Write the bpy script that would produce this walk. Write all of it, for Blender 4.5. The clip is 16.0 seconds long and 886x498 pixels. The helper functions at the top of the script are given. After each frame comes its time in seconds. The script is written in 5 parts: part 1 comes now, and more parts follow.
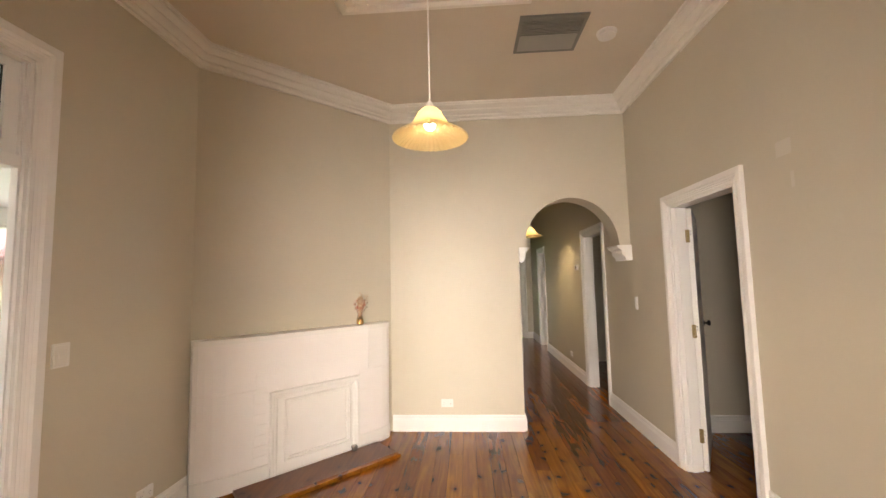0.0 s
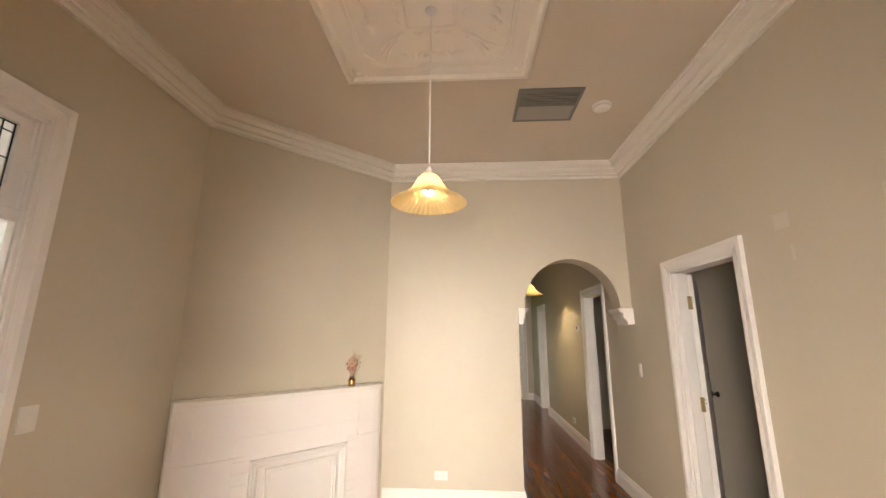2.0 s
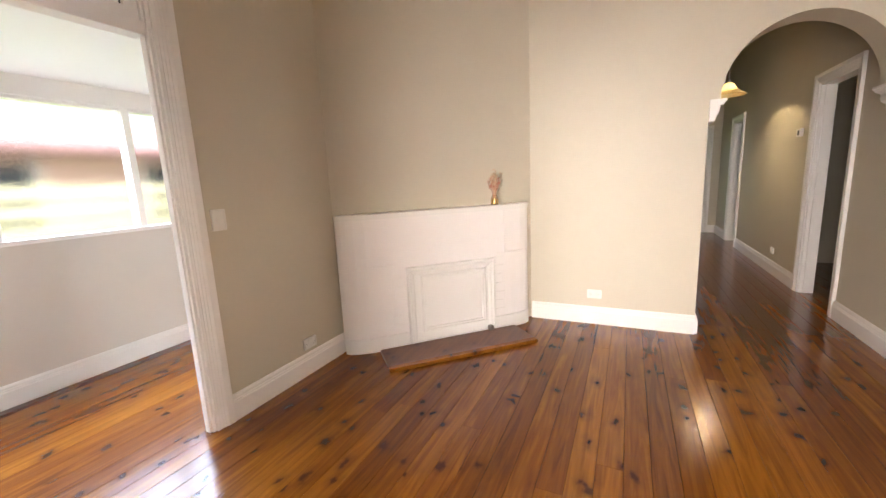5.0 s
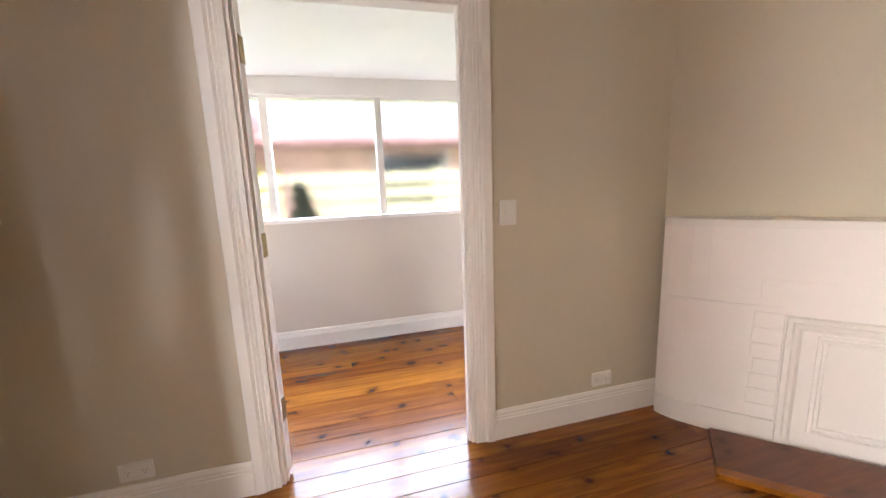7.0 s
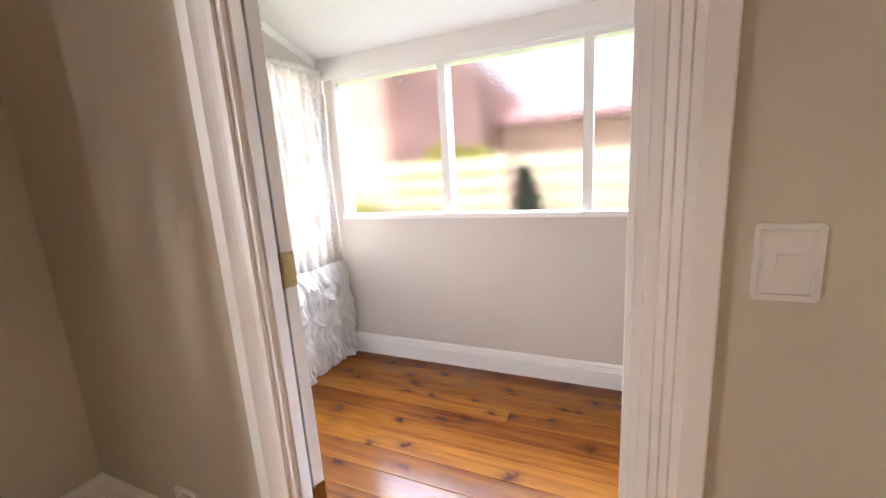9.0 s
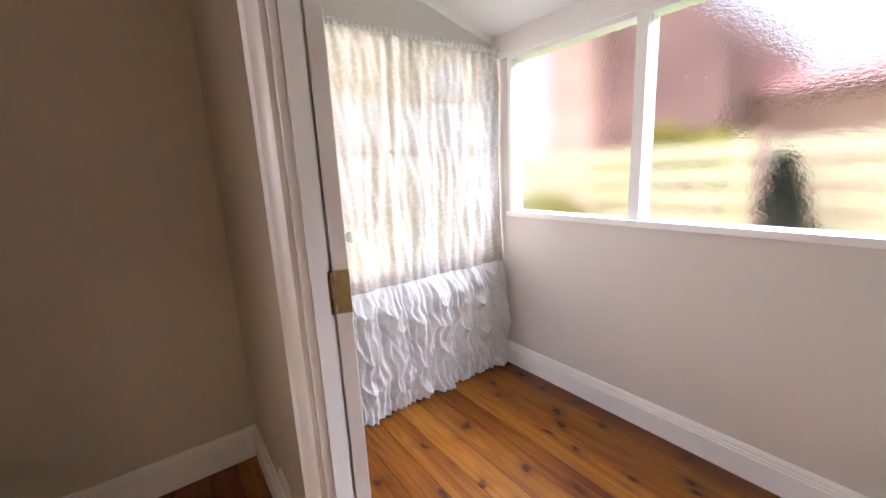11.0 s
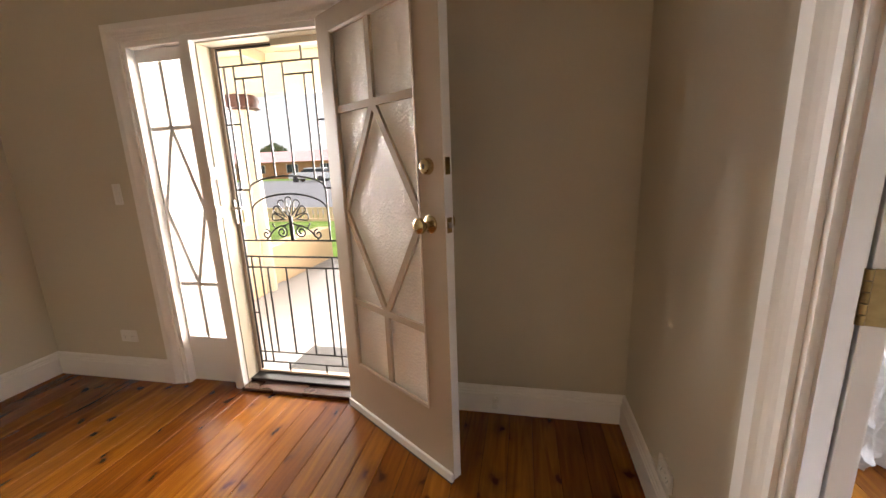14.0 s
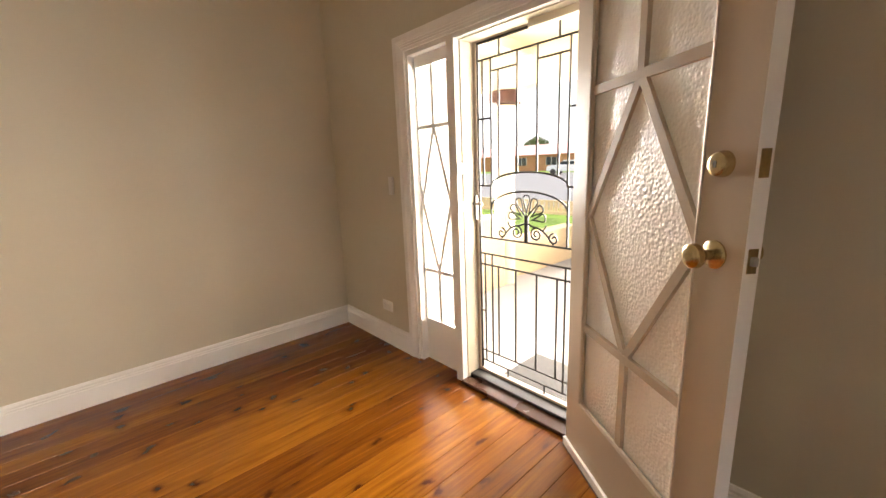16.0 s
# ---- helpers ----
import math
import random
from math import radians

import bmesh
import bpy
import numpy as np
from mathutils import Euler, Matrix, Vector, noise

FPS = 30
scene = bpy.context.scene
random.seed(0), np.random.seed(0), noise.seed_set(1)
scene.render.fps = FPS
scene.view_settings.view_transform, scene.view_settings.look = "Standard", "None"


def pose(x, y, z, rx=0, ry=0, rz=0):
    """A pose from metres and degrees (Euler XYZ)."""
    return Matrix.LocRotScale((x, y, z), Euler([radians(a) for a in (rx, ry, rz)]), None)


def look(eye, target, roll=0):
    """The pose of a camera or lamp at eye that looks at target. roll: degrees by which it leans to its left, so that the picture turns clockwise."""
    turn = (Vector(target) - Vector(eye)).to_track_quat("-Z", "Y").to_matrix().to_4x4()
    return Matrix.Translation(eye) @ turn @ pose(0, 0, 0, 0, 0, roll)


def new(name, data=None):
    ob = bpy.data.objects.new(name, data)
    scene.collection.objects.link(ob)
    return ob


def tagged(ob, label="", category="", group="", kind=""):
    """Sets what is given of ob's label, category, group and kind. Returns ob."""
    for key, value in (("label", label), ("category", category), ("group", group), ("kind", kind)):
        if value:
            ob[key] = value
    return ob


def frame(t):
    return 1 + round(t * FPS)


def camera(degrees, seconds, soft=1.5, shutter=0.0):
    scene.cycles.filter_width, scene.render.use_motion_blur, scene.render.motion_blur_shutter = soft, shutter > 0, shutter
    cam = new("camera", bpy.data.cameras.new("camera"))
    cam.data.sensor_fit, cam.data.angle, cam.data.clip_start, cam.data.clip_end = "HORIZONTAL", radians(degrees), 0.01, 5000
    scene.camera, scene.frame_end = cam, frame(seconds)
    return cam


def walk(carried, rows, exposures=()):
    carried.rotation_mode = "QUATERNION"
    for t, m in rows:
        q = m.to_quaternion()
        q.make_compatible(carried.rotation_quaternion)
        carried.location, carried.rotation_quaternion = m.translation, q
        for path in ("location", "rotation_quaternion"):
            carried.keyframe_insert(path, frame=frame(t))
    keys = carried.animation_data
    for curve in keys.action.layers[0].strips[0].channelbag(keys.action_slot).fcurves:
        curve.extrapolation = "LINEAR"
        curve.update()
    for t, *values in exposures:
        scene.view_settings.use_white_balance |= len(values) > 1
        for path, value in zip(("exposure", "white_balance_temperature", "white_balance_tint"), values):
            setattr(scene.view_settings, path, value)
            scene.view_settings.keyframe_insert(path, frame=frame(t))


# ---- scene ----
cam = camera(97.4, 16.0)
PATH = [
    (0, (0.179, 0.154, 1.46), (0.058, 2.144, 1.62), -1.2),
    (0.5, (0.197, 0.157, 1.518), (0.068, 2.106, 1.947), -0.4),
    (1, (0.213, 0.16, 1.555), (0.076, 2.06, 2.167), 0.4),
    (1.5, (0.195, 0.153, 1.562), (0.066, 2.047, 2.194), 0.6),
    (2, (0.197, 0.184, 1.528), (0.078, 2.136, 1.95), 0.3),
    (2.5, (0.179, 0.225, 1.459), (0.071, 2.216, 1.612), -0.2),
    (3, (0.179, 0.224, 1.4), (0.077, 2.221, 1.335), -0.8),
    (3.5, (0.196, 0.243, 1.344), (0.084, 2.225, 1.103), -1.3),
    (4, (0.251, 0.278, 1.333), (0.075, 2.244, 1.011), -1.7),
    (4.5, (0.252, 0.395, 1.31), (-0.153, 2.322, 0.962), -2.0),
    (5, (0.203, 0.581, 1.29), (-0.655, 2.354, 0.944), -2.7),
    (5.2, (0.17, 0.634, 1.281), (-0.889, 2.296, 0.937), -2.8),
    (7.3, (-0.258, 1.326, 1.303), (-2.201, 1.639, 0.949), -2.0),
    (7.5, (-0.348, 1.426, 1.306), (-2.308, 1.6, 0.95), -1.9),
    (8, (-0.559, 1.607, 1.305), (-2.521, 1.47, 0.94), -1.8),
    (8.2, (-0.674, 1.668, 1.293), (-2.617, 1.371, 0.919), -2.2),
    (10.3, (-1.499, 1.728, 1.315), (-2.942, 0.399, 0.926), -3.4),
    (10.5, (-1.534, 1.704, 1.317), (-2.899, 0.295, 0.925), -3.2),
    (11, (-1.571, 1.704, 1.314), (-2.722, 0.117, 0.915), -2.8),
    (11.5, (-1.562, 1.727, 1.316), (-2.48, -0.002, 0.909), -2.4),
    (12, (-1.523, 1.782, 1.307), (-2.182, -0.062, 0.898), -2.3),
    (12.5, (-1.477, 1.782, 1.302), (-1.881, -0.133, 0.888), -2.2),
    (13, (-1.444, 1.767, 1.303), (-1.58, -0.185, 0.886), -2.2),
    (13.5, (-1.389, 1.725, 1.305), (-1.256, -0.224, 0.878), -2.1),
    (14, (-1.294, 1.632, 1.303), (-0.893, -0.279, 0.87), -2.1),
    (14.5, (-1.201, 1.567, 1.322), (-0.547, -0.271, 0.884), -2.1),
    (15, (-1.159, 1.511, 1.316), (-0.261, -0.223, 0.884), -2.0),
    (15.5, (-1.172, 1.409, 1.315), (0.003, -0.152, 0.887), -2.2),
    (16, (-1.192, 1.318, 1.315), (0.259, 0.008, 0.892), -2.3),
]
walk(cam, [(t, look(eye, target, roll)) for t, eye, target, roll in PATH],
     exposures=[(0, 0.84, 6550, 12), (1.2, 1.1, 6550, 11), (2.2, 0.86, 6500, 12), (3.5, 0.9, 6350, 12), (5, 0.92, 6150, 14), (7.5, 0.93, 6050, 16), (8.2, 0.93, 6050, 16),
                (10.5, 0.48, 6050, 20), (12.5, 0.34, 6100, 19), (13.5, 0.24, 6250, 16), (14.5, 0.74, 6500, 12), (16, 0.86, 6550, 11)])
PENDANT, HALL_PENDANT = (0.02, 1.95), (1.225, 6.5)


# ---- world, sun and lamps ----
world = bpy.data.worlds.new("sky")
scene.world = world
world.use_nodes = True
wn = world.node_tree
sky = wn.nodes.new("ShaderNodeTexSky")
sky.sky_type = "NISHITA"
sky.sun_disc = False
sky.sun_elevation = radians(58)
sky.sun_rotation = radians(73)
sky.air_density = 1.4
sky.dust_density = 1.5
# thin bright haze with soft cloud over the blue
haze = wn.nodes.new("ShaderNodeMix")
haze.data_type = "RGBA"
cloud = wn.nodes.new("ShaderNodeTexNoise")
cloud.inputs["Scale"].default_value, cloud.inputs["Detail"].default_value = 2.2, 5.0
cover = wn.nodes.new("ShaderNodeMapRange")
cover.inputs["From Min"].default_value, cover.inputs["From Max"].default_value = 0.3, 0.7
cover.inputs["To Min"].default_value, cover.inputs["To Max"].default_value = 0.45, 0.9
wn.links.new(wn.nodes.new("ShaderNodeTexCoord").outputs["Generated"], cloud.inputs["Vector"])
wn.links.new(cloud.outputs[0], cover.inputs[0])
wn.links.new(cover.outputs[0], haze.inputs[0])
wn.links.new(sky.outputs[0], haze.inputs[6])
haze.inputs[7].default_value = (6.6, 6.7, 7.0, 1)
wn.links.new(haze.outputs[2], wn.nodes["Background"].inputs[0])
wn.nodes["Background"].inputs[1].default_value = 0.15


def lamp(name, kind, m, energy, color, **more):
    data = bpy.data.lights.new(name, kind)
    data.energy, data.color = energy, color
    if kind == "AREA":
        data.spread = radians(more.get("spread", 180))
        data.shape, data.size, data.size_y = "RECTANGLE", more["size"][0], more["size"][1]
    if kind == "POINT":
        data.shadow_soft_size = more["size"]
    if kind == "SUN":
        data.angle = radians(0.55)
    ob = new(name, data)
    ob.matrix_world = m
    return ob


lamp("sun", "SUN", look((8, 2.5, 14), (0, 0, 0)), 3.2, (1.0, 0.95, 0.87))
lamp("bulb_light", "POINT", pose(PENDANT[0], PENDANT[1], 2.21), 84, (1.0, 0.76, 0.46), size=0.03)
lamp("hall_bulb_light", "POINT", pose(HALL_PENDANT[0], HALL_PENDANT[1], 2.21), 120, (1.0, 0.74, 0.40), size=0.03)
# unseen lamps added outside front door, porch side and verandah windows, for sky light
lamp("door_sky_fill", "AREA", look((-0.62, -2.15, 1.3), (-0.3, 2.0, 1.35)), 205, (1.0, 0.89, 0.78), size=(2.2, 2.0), spread=140)
lamp("path_sky_fill", "AREA", look((0.45, -4.0, 1.35), (-0.1, 2.0, 1.3)), 195, (1.0, 0.90, 0.79), size=(2.2, 2.0), spread=110)
lamp("porch_sky_fill", "AREA", look((3.1, -2.1, 1.5), (-0.7, 0.0, 1.2)), 230, (1.0, 0.95, 0.88), size=(1.8, 1.5), spread=115)
lamp("window_sky_fill", "AREA", look((-4.85, 1.5, 3.85), (-2.45, 1.5, 1.05)), 820, (0.82, 0.89, 1.0), size=(7.0, 2.8))

# ---- materials ----
def mat(name, rough=0.5, metal=0.0, coat=0.0):
    m = bpy.data.materials.new(name)
    m.use_nodes = True
    b = m.node_tree.nodes["Principled BSDF"]
    b.inputs["Roughness"].default_value = rough
    b.inputs["Metallic"].default_value = metal
    b.inputs["Coat Weight"].default_value = coat
    return m, m.node_tree, b


def node(t, kind, **values):
    n = t.nodes.new(kind)
    for key, value in values.items():
        n.inputs[key.replace("_", " ")].default_value = value
    return n


def ramp(t, factor, stops):
    r = t.nodes.new("ShaderNodeValToRGB")
    while len(r.color_ramp.elements) < len(stops):
        r.color_ramp.elements.new(0.5)
    for e, (p, c) in zip(r.color_ramp.elements, stops):
        e.position, e.color = p, (*c, 1)
    t.links.new(factor, r.inputs[0])
    return r


def place(t, scale, space="Object"):
    """Texture coordinates in metres, scaled along each axis."""
    c = t.nodes.new("ShaderNodeTexCoord")
    mp = t.nodes.new("ShaderNodeMapping")
    mp.inputs["Scale"].default_value = scale
    if space == "World":
        t.links.new(t.nodes.new("ShaderNodeNewGeometry").outputs["Position"], mp.inputs[0])
    else:
        t.links.new(c.outputs[space], mp.inputs[0])
    return mp.outputs[0]


def bump(t, b, height, strength, distance=0.01):
    n = node(t, "ShaderNodeBump", Strength=strength, Distance=distance)
    t.links.new(height, n.inputs["Height"])
    t.links.new(n.outputs[0], b.inputs["Normal"])
    return n


def paint(name, color, rough=0.5, vary=0.05, relief=0.06, fine=90.0, coat=0.0):
    """Brushed or rolled paint: two scales of tone, fine roller relief."""
    m, t, b = mat(name, rough, coat=coat)
    big = node(t, "ShaderNodeTexNoise", Scale=1.3, Detail=5.0)
    t.links.new(place(t, (1, 1, 1), "World"), big.inputs["Vector"])
    r = ramp(t, big.outputs[0], [(0.3, [c * (1 - vary) for c in color]), (0.7, [min(1, c * (1 + vary)) for c in color])])
    t.links.new(r.outputs[0], b.inputs["Base Color"])
    if relief:
        small = node(t, "ShaderNodeTexNoise", Scale=fine, Detail=4.0)
        t.links.new(place(t, (1, 1, 1), "World"), small.inputs["Vector"])
        bump(t, b, small.outputs[0], relief, 0.004)
    rr = node(t, "ShaderNodeMapRange", To_Min=rough - min(0.06, vary), To_Max=rough + min(0.08, vary))
    t.links.new(big.outputs[0], rr.inputs[0])
    t.links.new(rr.outputs[0], b.inputs["Roughness"])
    return m


def metal(name, color, rough):
    m, t, b = mat(name, rough, 1.0)
    n = node(t, "ShaderNodeTexNoise", Scale=60.0, Detail=4.0)
    t.links.new(place(t, (1, 1, 1)), n.inputs["Vector"])
    r = ramp(t, n.outputs[0], [(0.3, [c * 0.75 for c in color]), (0.7, color)])
    t.links.new(r.outputs[0], b.inputs["Base Color"])
    return m


def wood_floor(name, dark, mid, light, knots=True, rough=0.19):
    """Varnished pine: each board its own tone, long grain along y, dark knots."""
    m, t, b = mat(name, rough, coat=0.08)
    b.inputs["Specular IOR Level"].default_value = 0.42
    b.inputs["Coat Roughness"].default_value = 0.09
    info = t.nodes.new("ShaderNodeObjectInfo")
    pos = t.nodes.new("ShaderNodeNewGeometry").outputs["Position"]
    shift = t.nodes.new("ShaderNodeVectorMath")
    shift.operation = "MULTIPLY_ADD"
    t.links.new(info.outputs["Random"], shift.inputs[0])
    shift.inputs[1].default_value = (3.1, 17.0, 5.0)
    t.links.new(pos, shift.inputs[2])

    def scaled(s):
        mp = t.nodes.new("ShaderNodeMapping")
        mp.inputs["Scale"].default_value = s
        t.links.new(shift.outputs[0], mp.inputs[0])
        return mp.outputs[0]
    grain = node(t, "ShaderNodeTexNoise", Scale=1.0, Detail=5.0, Roughness=0.55, Distortion=1.4)
    t.links.new(scaled((26, 1.6, 8)), grain.inputs["Vector"])
    fine = node(t, "ShaderNodeTexNoise", Scale=1.0, Detail=3.0)
    t.links.new(scaled((180, 5, 10)), fine.inputs["Vector"])
    tone = t.nodes.new("ShaderNodeMath")
    tone.operation = "MULTIPLY_ADD"
    t.links.new(info.outputs["Random"], tone.inputs[0])
    tone.inputs[1].default_value = 0.30
    sub = t.nodes.new("ShaderNodeMath")
    sub.operation = "MULTIPLY_ADD"
    t.links.new(grain.outputs[0], sub.inputs[0])
    sub.inputs[1].default_value, sub.inputs[2].default_value = 0.7, 0.0
    t.links.new(sub.outputs[0], tone.inputs[2])
    base = ramp(t, tone.outputs[0], [(0.22, dark), (0.48, mid), (0.80, light)])
    wob = node(t, "ShaderNodeTexNoise", Scale=1.0, Detail=3.0)
    t.links.new(scaled((11, 8, 4)), wob.inputs["Vector"])
    warp = t.nodes.new("ShaderNodeVectorMath")
    warp.operation = "MULTIPLY_ADD"
    t.links.new(wob.outputs[1], warp.inputs[0])
    warp.inputs[1].default_value = (0.72, 0.45, 0)
    t.links.new(scaled((5.2, 3.6, 0.0)), warp.inputs[2])
    cell = node(t, "ShaderNodeTexVoronoi", Scale=1.0)
    cell.voronoi_dimensions = "2D"
    t.links.new(warp.outputs[0], cell.inputs["Vector"])
    k = ramp(t, cell.outputs["Distance"], [(0.05, (0, 0, 0)), (0.085, (0.4, 0.4, 0.4)), (0.13, (0.72, 0.72, 0.72)), (0.30, (1, 1, 1))])
    pick = t.nodes.new("ShaderNodeSeparateColor")
    t.links.new(cell.outputs["Color"], pick.inputs[0])
    some = node(t, "ShaderNodeMath")
    some.operation = "GREATER_THAN"
    t.links.new(pick.outputs[0], some.inputs[0])
    some.inputs[1].default_value = 0.28
    mx = t.nodes.new("ShaderNodeMath")
    mx.operation = "MAXIMUM"
    t.links.new(k.outputs[0], mx.inputs[0])
    inv = t.nodes.new("ShaderNodeMath")
    inv.operation = "SUBTRACT"
    inv.inputs[0].default_value = 1.0
    t.links.new(some.outputs[0], inv.inputs[1])
    t.links.new(inv.outputs[0], mx.inputs[1])
    mix = t.nodes.new("ShaderNodeMix")
    mix.data_type = "RGBA"
    mix.inputs[6].default_value = (0.055, 0.013, 0.002, 1)
    t.links.new(base.outputs[0], mix.inputs[7])
    t.links.new(mx.outputs[0], mix.inputs[0])
    t.links.new(mix.outputs[2], b.inputs["Base Color"])
    return m


def glass(name, rough, color=(1, 1, 1), ripple=0.0, cell=0.0, ior=1.45):
    m, t, b = mat(name, rough)
    b.inputs["Base Color"].default_value = (*color, 1)
    b.inputs["Transmission Weight"].default_value = 1.0
    b.inputs["IOR"].default_value = ior
    if cell:
        v = node(t, "ShaderNodeTexVoronoi", Scale=cell)
        v.feature = "SMOOTH_F1"
        t.links.new(place(t, (1, 1, 1)), v.inputs["Vector"])
        bump(t, b, v.outputs["Distance"], ripple, 0.01)
    elif ripple:
        n = node(t, "ShaderNodeTexNoise", Scale=70.0, Detail=3.0)
        t.links.new(place(t, (1, 1, 1.4)), n.inputs["Vector"])
        bump(t, b, n.outputs[0], ripple, 0.01)
    return m


M_WALL = paint("wall_paint_warm_beige", (0.603, 0.550, 0.440), 0.55, 0.03, 0.10, 70)
M_WALL2 = paint("wall_paint_pale_greige", (0.66, 0.615, 0.56), 0.55, 0.03, 0.10, 70)
M_LEAFPAINT = paint("beige_door_paint", (0.47, 0.385, 0.29), 0.4, 0.03, 0.02, 60, 0.1)
M_CEIL = paint("ceiling_paint_taupe", (0.68, 0.61, 0.50), 0.7, 0.03, 0.05)
M_TRIM = paint("white_gloss_trim_paint", (0.86, 0.84, 0.81), 0.42, 0.01, 0.0)
M_CORNICE = paint("cornice_white_paint", (0.80, 0.77, 0.71), 0.6, 0.02, 0.0)
M_ROSE = paint("embossed_panel_white_paint", (0.88, 0.84, 0.76), 0.5, 0.02, 0.04)
M_BRICKPAINT = paint("painted_brick_white", (0.90, 0.87, 0.85), 0.55, 0.01, 0.06, 40)
M_FLOOR = wood_floor("varnished_pine_boards", (0.085, 0.019, 0.0015), (0.185, 0.056, 0.004), (0.34, 0.130, 0.011))
M_HEARTH = wood_floor("dark_stained_hearth_timber", (0.05, 0.016, 0.006), (0.11, 0.036, 0.012), (0.19, 0.07, 0.022), rough=0.3)
M_SUBFLOOR = paint("dark_underfloor", (0.03, 0.012, 0.006), 0.8)
M_BRASS = metal("polished_brass", (0.62, 0.50, 0.29), 0.25)
M_STEEL = metal("brushed_steel", (0.45, 0.44, 0.42), 0.35)
M_BLACK = paint("black_powder_coat", (0.018, 0.016, 0.014), 0.45, 0.1)
M_PLASTIC = paint("white_plastic", (0.78, 0.76, 0.72), 0.35, 0.01, 0.0)
M_CREAM = paint("cream_door_paint", (0.62, 0.55, 0.42), 0.4, 0.03, 0.05, 40, 0.1)
M_DUCT = paint("grey_duct_metal", (0.20, 0.20, 0.18), 0.5, 0.1)
M_OBSCURE = glass("obscure_verandah_glass", 0.05, (0.98, 0.98, 0.97), 0.26, ior=1.2)
M_PEBBLE = glass("pebbled_door_glass", 0.3, (0.99, 0.99, 0.97), 0.38, 100.0, ior=1.4)
pt = M_PEBBLE.node_tree
ptl = pt.nodes.new("ShaderNodeBsdfTranslucent")
ptl.inputs[0].default_value = (0.98, 0.97, 0.93, 1)
pmx = pt.nodes.new("ShaderNodeMixShader")
pmx.inputs[0].default_value = 0.78
pt.links.new(pt.nodes["Principled BSDF"].outputs[0], pmx.inputs[1])
pt.links.new(ptl.outputs[0], pmx.inputs[2])
# opaque white body put into the glass for the daylight its pebbles scatter
pdf = pt.nodes.new("ShaderNodeBsdfPrincipled")
pdf.inputs["Base Color"].default_value = (0.95, 0.94, 0.91, 1)
pdf.inputs["Roughness"].default_value = 0.42
pdf.inputs["Specular IOR Level"].default_value = 1.0
pdf.inputs["Coat Weight"].default_value = 1.0
pdf.inputs["Coat Roughness"].default_value = 0.35
pdf.inputs["Coat IOR"].default_value = 1.7
pm2 = pt.nodes.new("ShaderNodeMixShader")
pm2.inputs[0].default_value = 0.88
pt.links.new(pmx.outputs[0], pm2.inputs[1])
pt.links.new(pdf.outputs[0], pm2.inputs[2])
pt.links.new(pt.nodes["Bump"].outputs[0], pdf.inputs["Normal"])
pt.links.new(pt.nodes["Bump"].outputs[0], pdf.inputs["Coat Normal"])
pt.links.new(pm2.outputs[0], pt.nodes["Material Output"].inputs[0])
pt.links.new(pt.nodes["Bump"].outputs[0], ptl.inputs["Normal"])
M_CLEAR = glass("clear_glass", 0.0)
M_DARKWOOD = paint("dark_threshold_timber", (0.05, 0.02, 0.01), 0.25, 0.2)
M_PORCELAIN = paint("white_porcelain", (0.82, 0.81, 0.78), 0.12, 0.01, 0.0)
M_PATCH = paint("filler_patch_paint", (0.655, 0.605, 0.52), 0.6, 0.03)
M_JAR = glass("pale_amber_glass", 0.03, (0.95, 0.85, 0.7))
M_GOLD = metal("gold_foil", (0.75, 0.5, 0.2), 0.25)
M_STEMG = paint("brown_dried_stem", (0.16, 0.10, 0.04), 0.8)
M_PINK = paint("dusty_pink_bloom", (0.50, 0.20, 0.14), 0.85, 0.3)
M_PAMPAS = paint("cream_pampas", (0.62, 0.46, 0.30), 0.9, 0.2)


def cloth_mat(name, color, sheer, holes):
    """Woven lace: light passes through the cloth and through small holes of a floral pattern."""
    m, t, b = mat(name, 0.9)
    b.inputs["Base Color"].default_value = (*color, 1)
    tl = t.nodes.new("ShaderNodeBsdfTranslucent")
    tl.inputs[0].default_value = (*color, 1)
    mx = t.nodes.new("ShaderNodeMixShader")
    mx.inputs[0].default_value = 0.32
    t.links.new(b.outputs[0], mx.inputs[1])
    t.links.new(tl.outputs[0], mx.inputs[2])
    vo = node(t, "ShaderNodeTexVoronoi", Scale=42.0)
    t.links.new(place(t, (1, 0.4, 1)), vo.inputs["Vector"])
    no = node(t, "ShaderNodeTexNoise", Scale=110.0, Detail=3.0)
    t.links.new(place(t, (1, 0.4, 1)), no.inputs["Vector"])
    ad = t.nodes.new("ShaderNodeMath")
    ad.operation = "MULTIPLY_ADD"
    ad.inputs[1].default_value = 0.9
    t.links.new(vo.outputs["Distance"], ad.inputs[0])
    t.links.new(no.outputs[0], ad.inputs[2])
    r = ramp(t, ad.outputs[0], [(0.74, (sheer,) * 3), (0.98, (holes,) * 3)])
    clear = t.nodes.new("ShaderNodeBsdfTransparent")
    out = t.nodes.new("ShaderNodeMixShader")
    t.links.new(r.outputs[0], out.inputs[0])
    t.links.new(mx.outputs[0], out.inputs[1])
    t.links.new(clear.outputs[0], out.inputs[2])
    t.links.new(out.outputs[0], t.nodes["Material Output"].inputs[0])
    bump(t, b, ad.outputs[0], 0.5, 0.003)
    return m


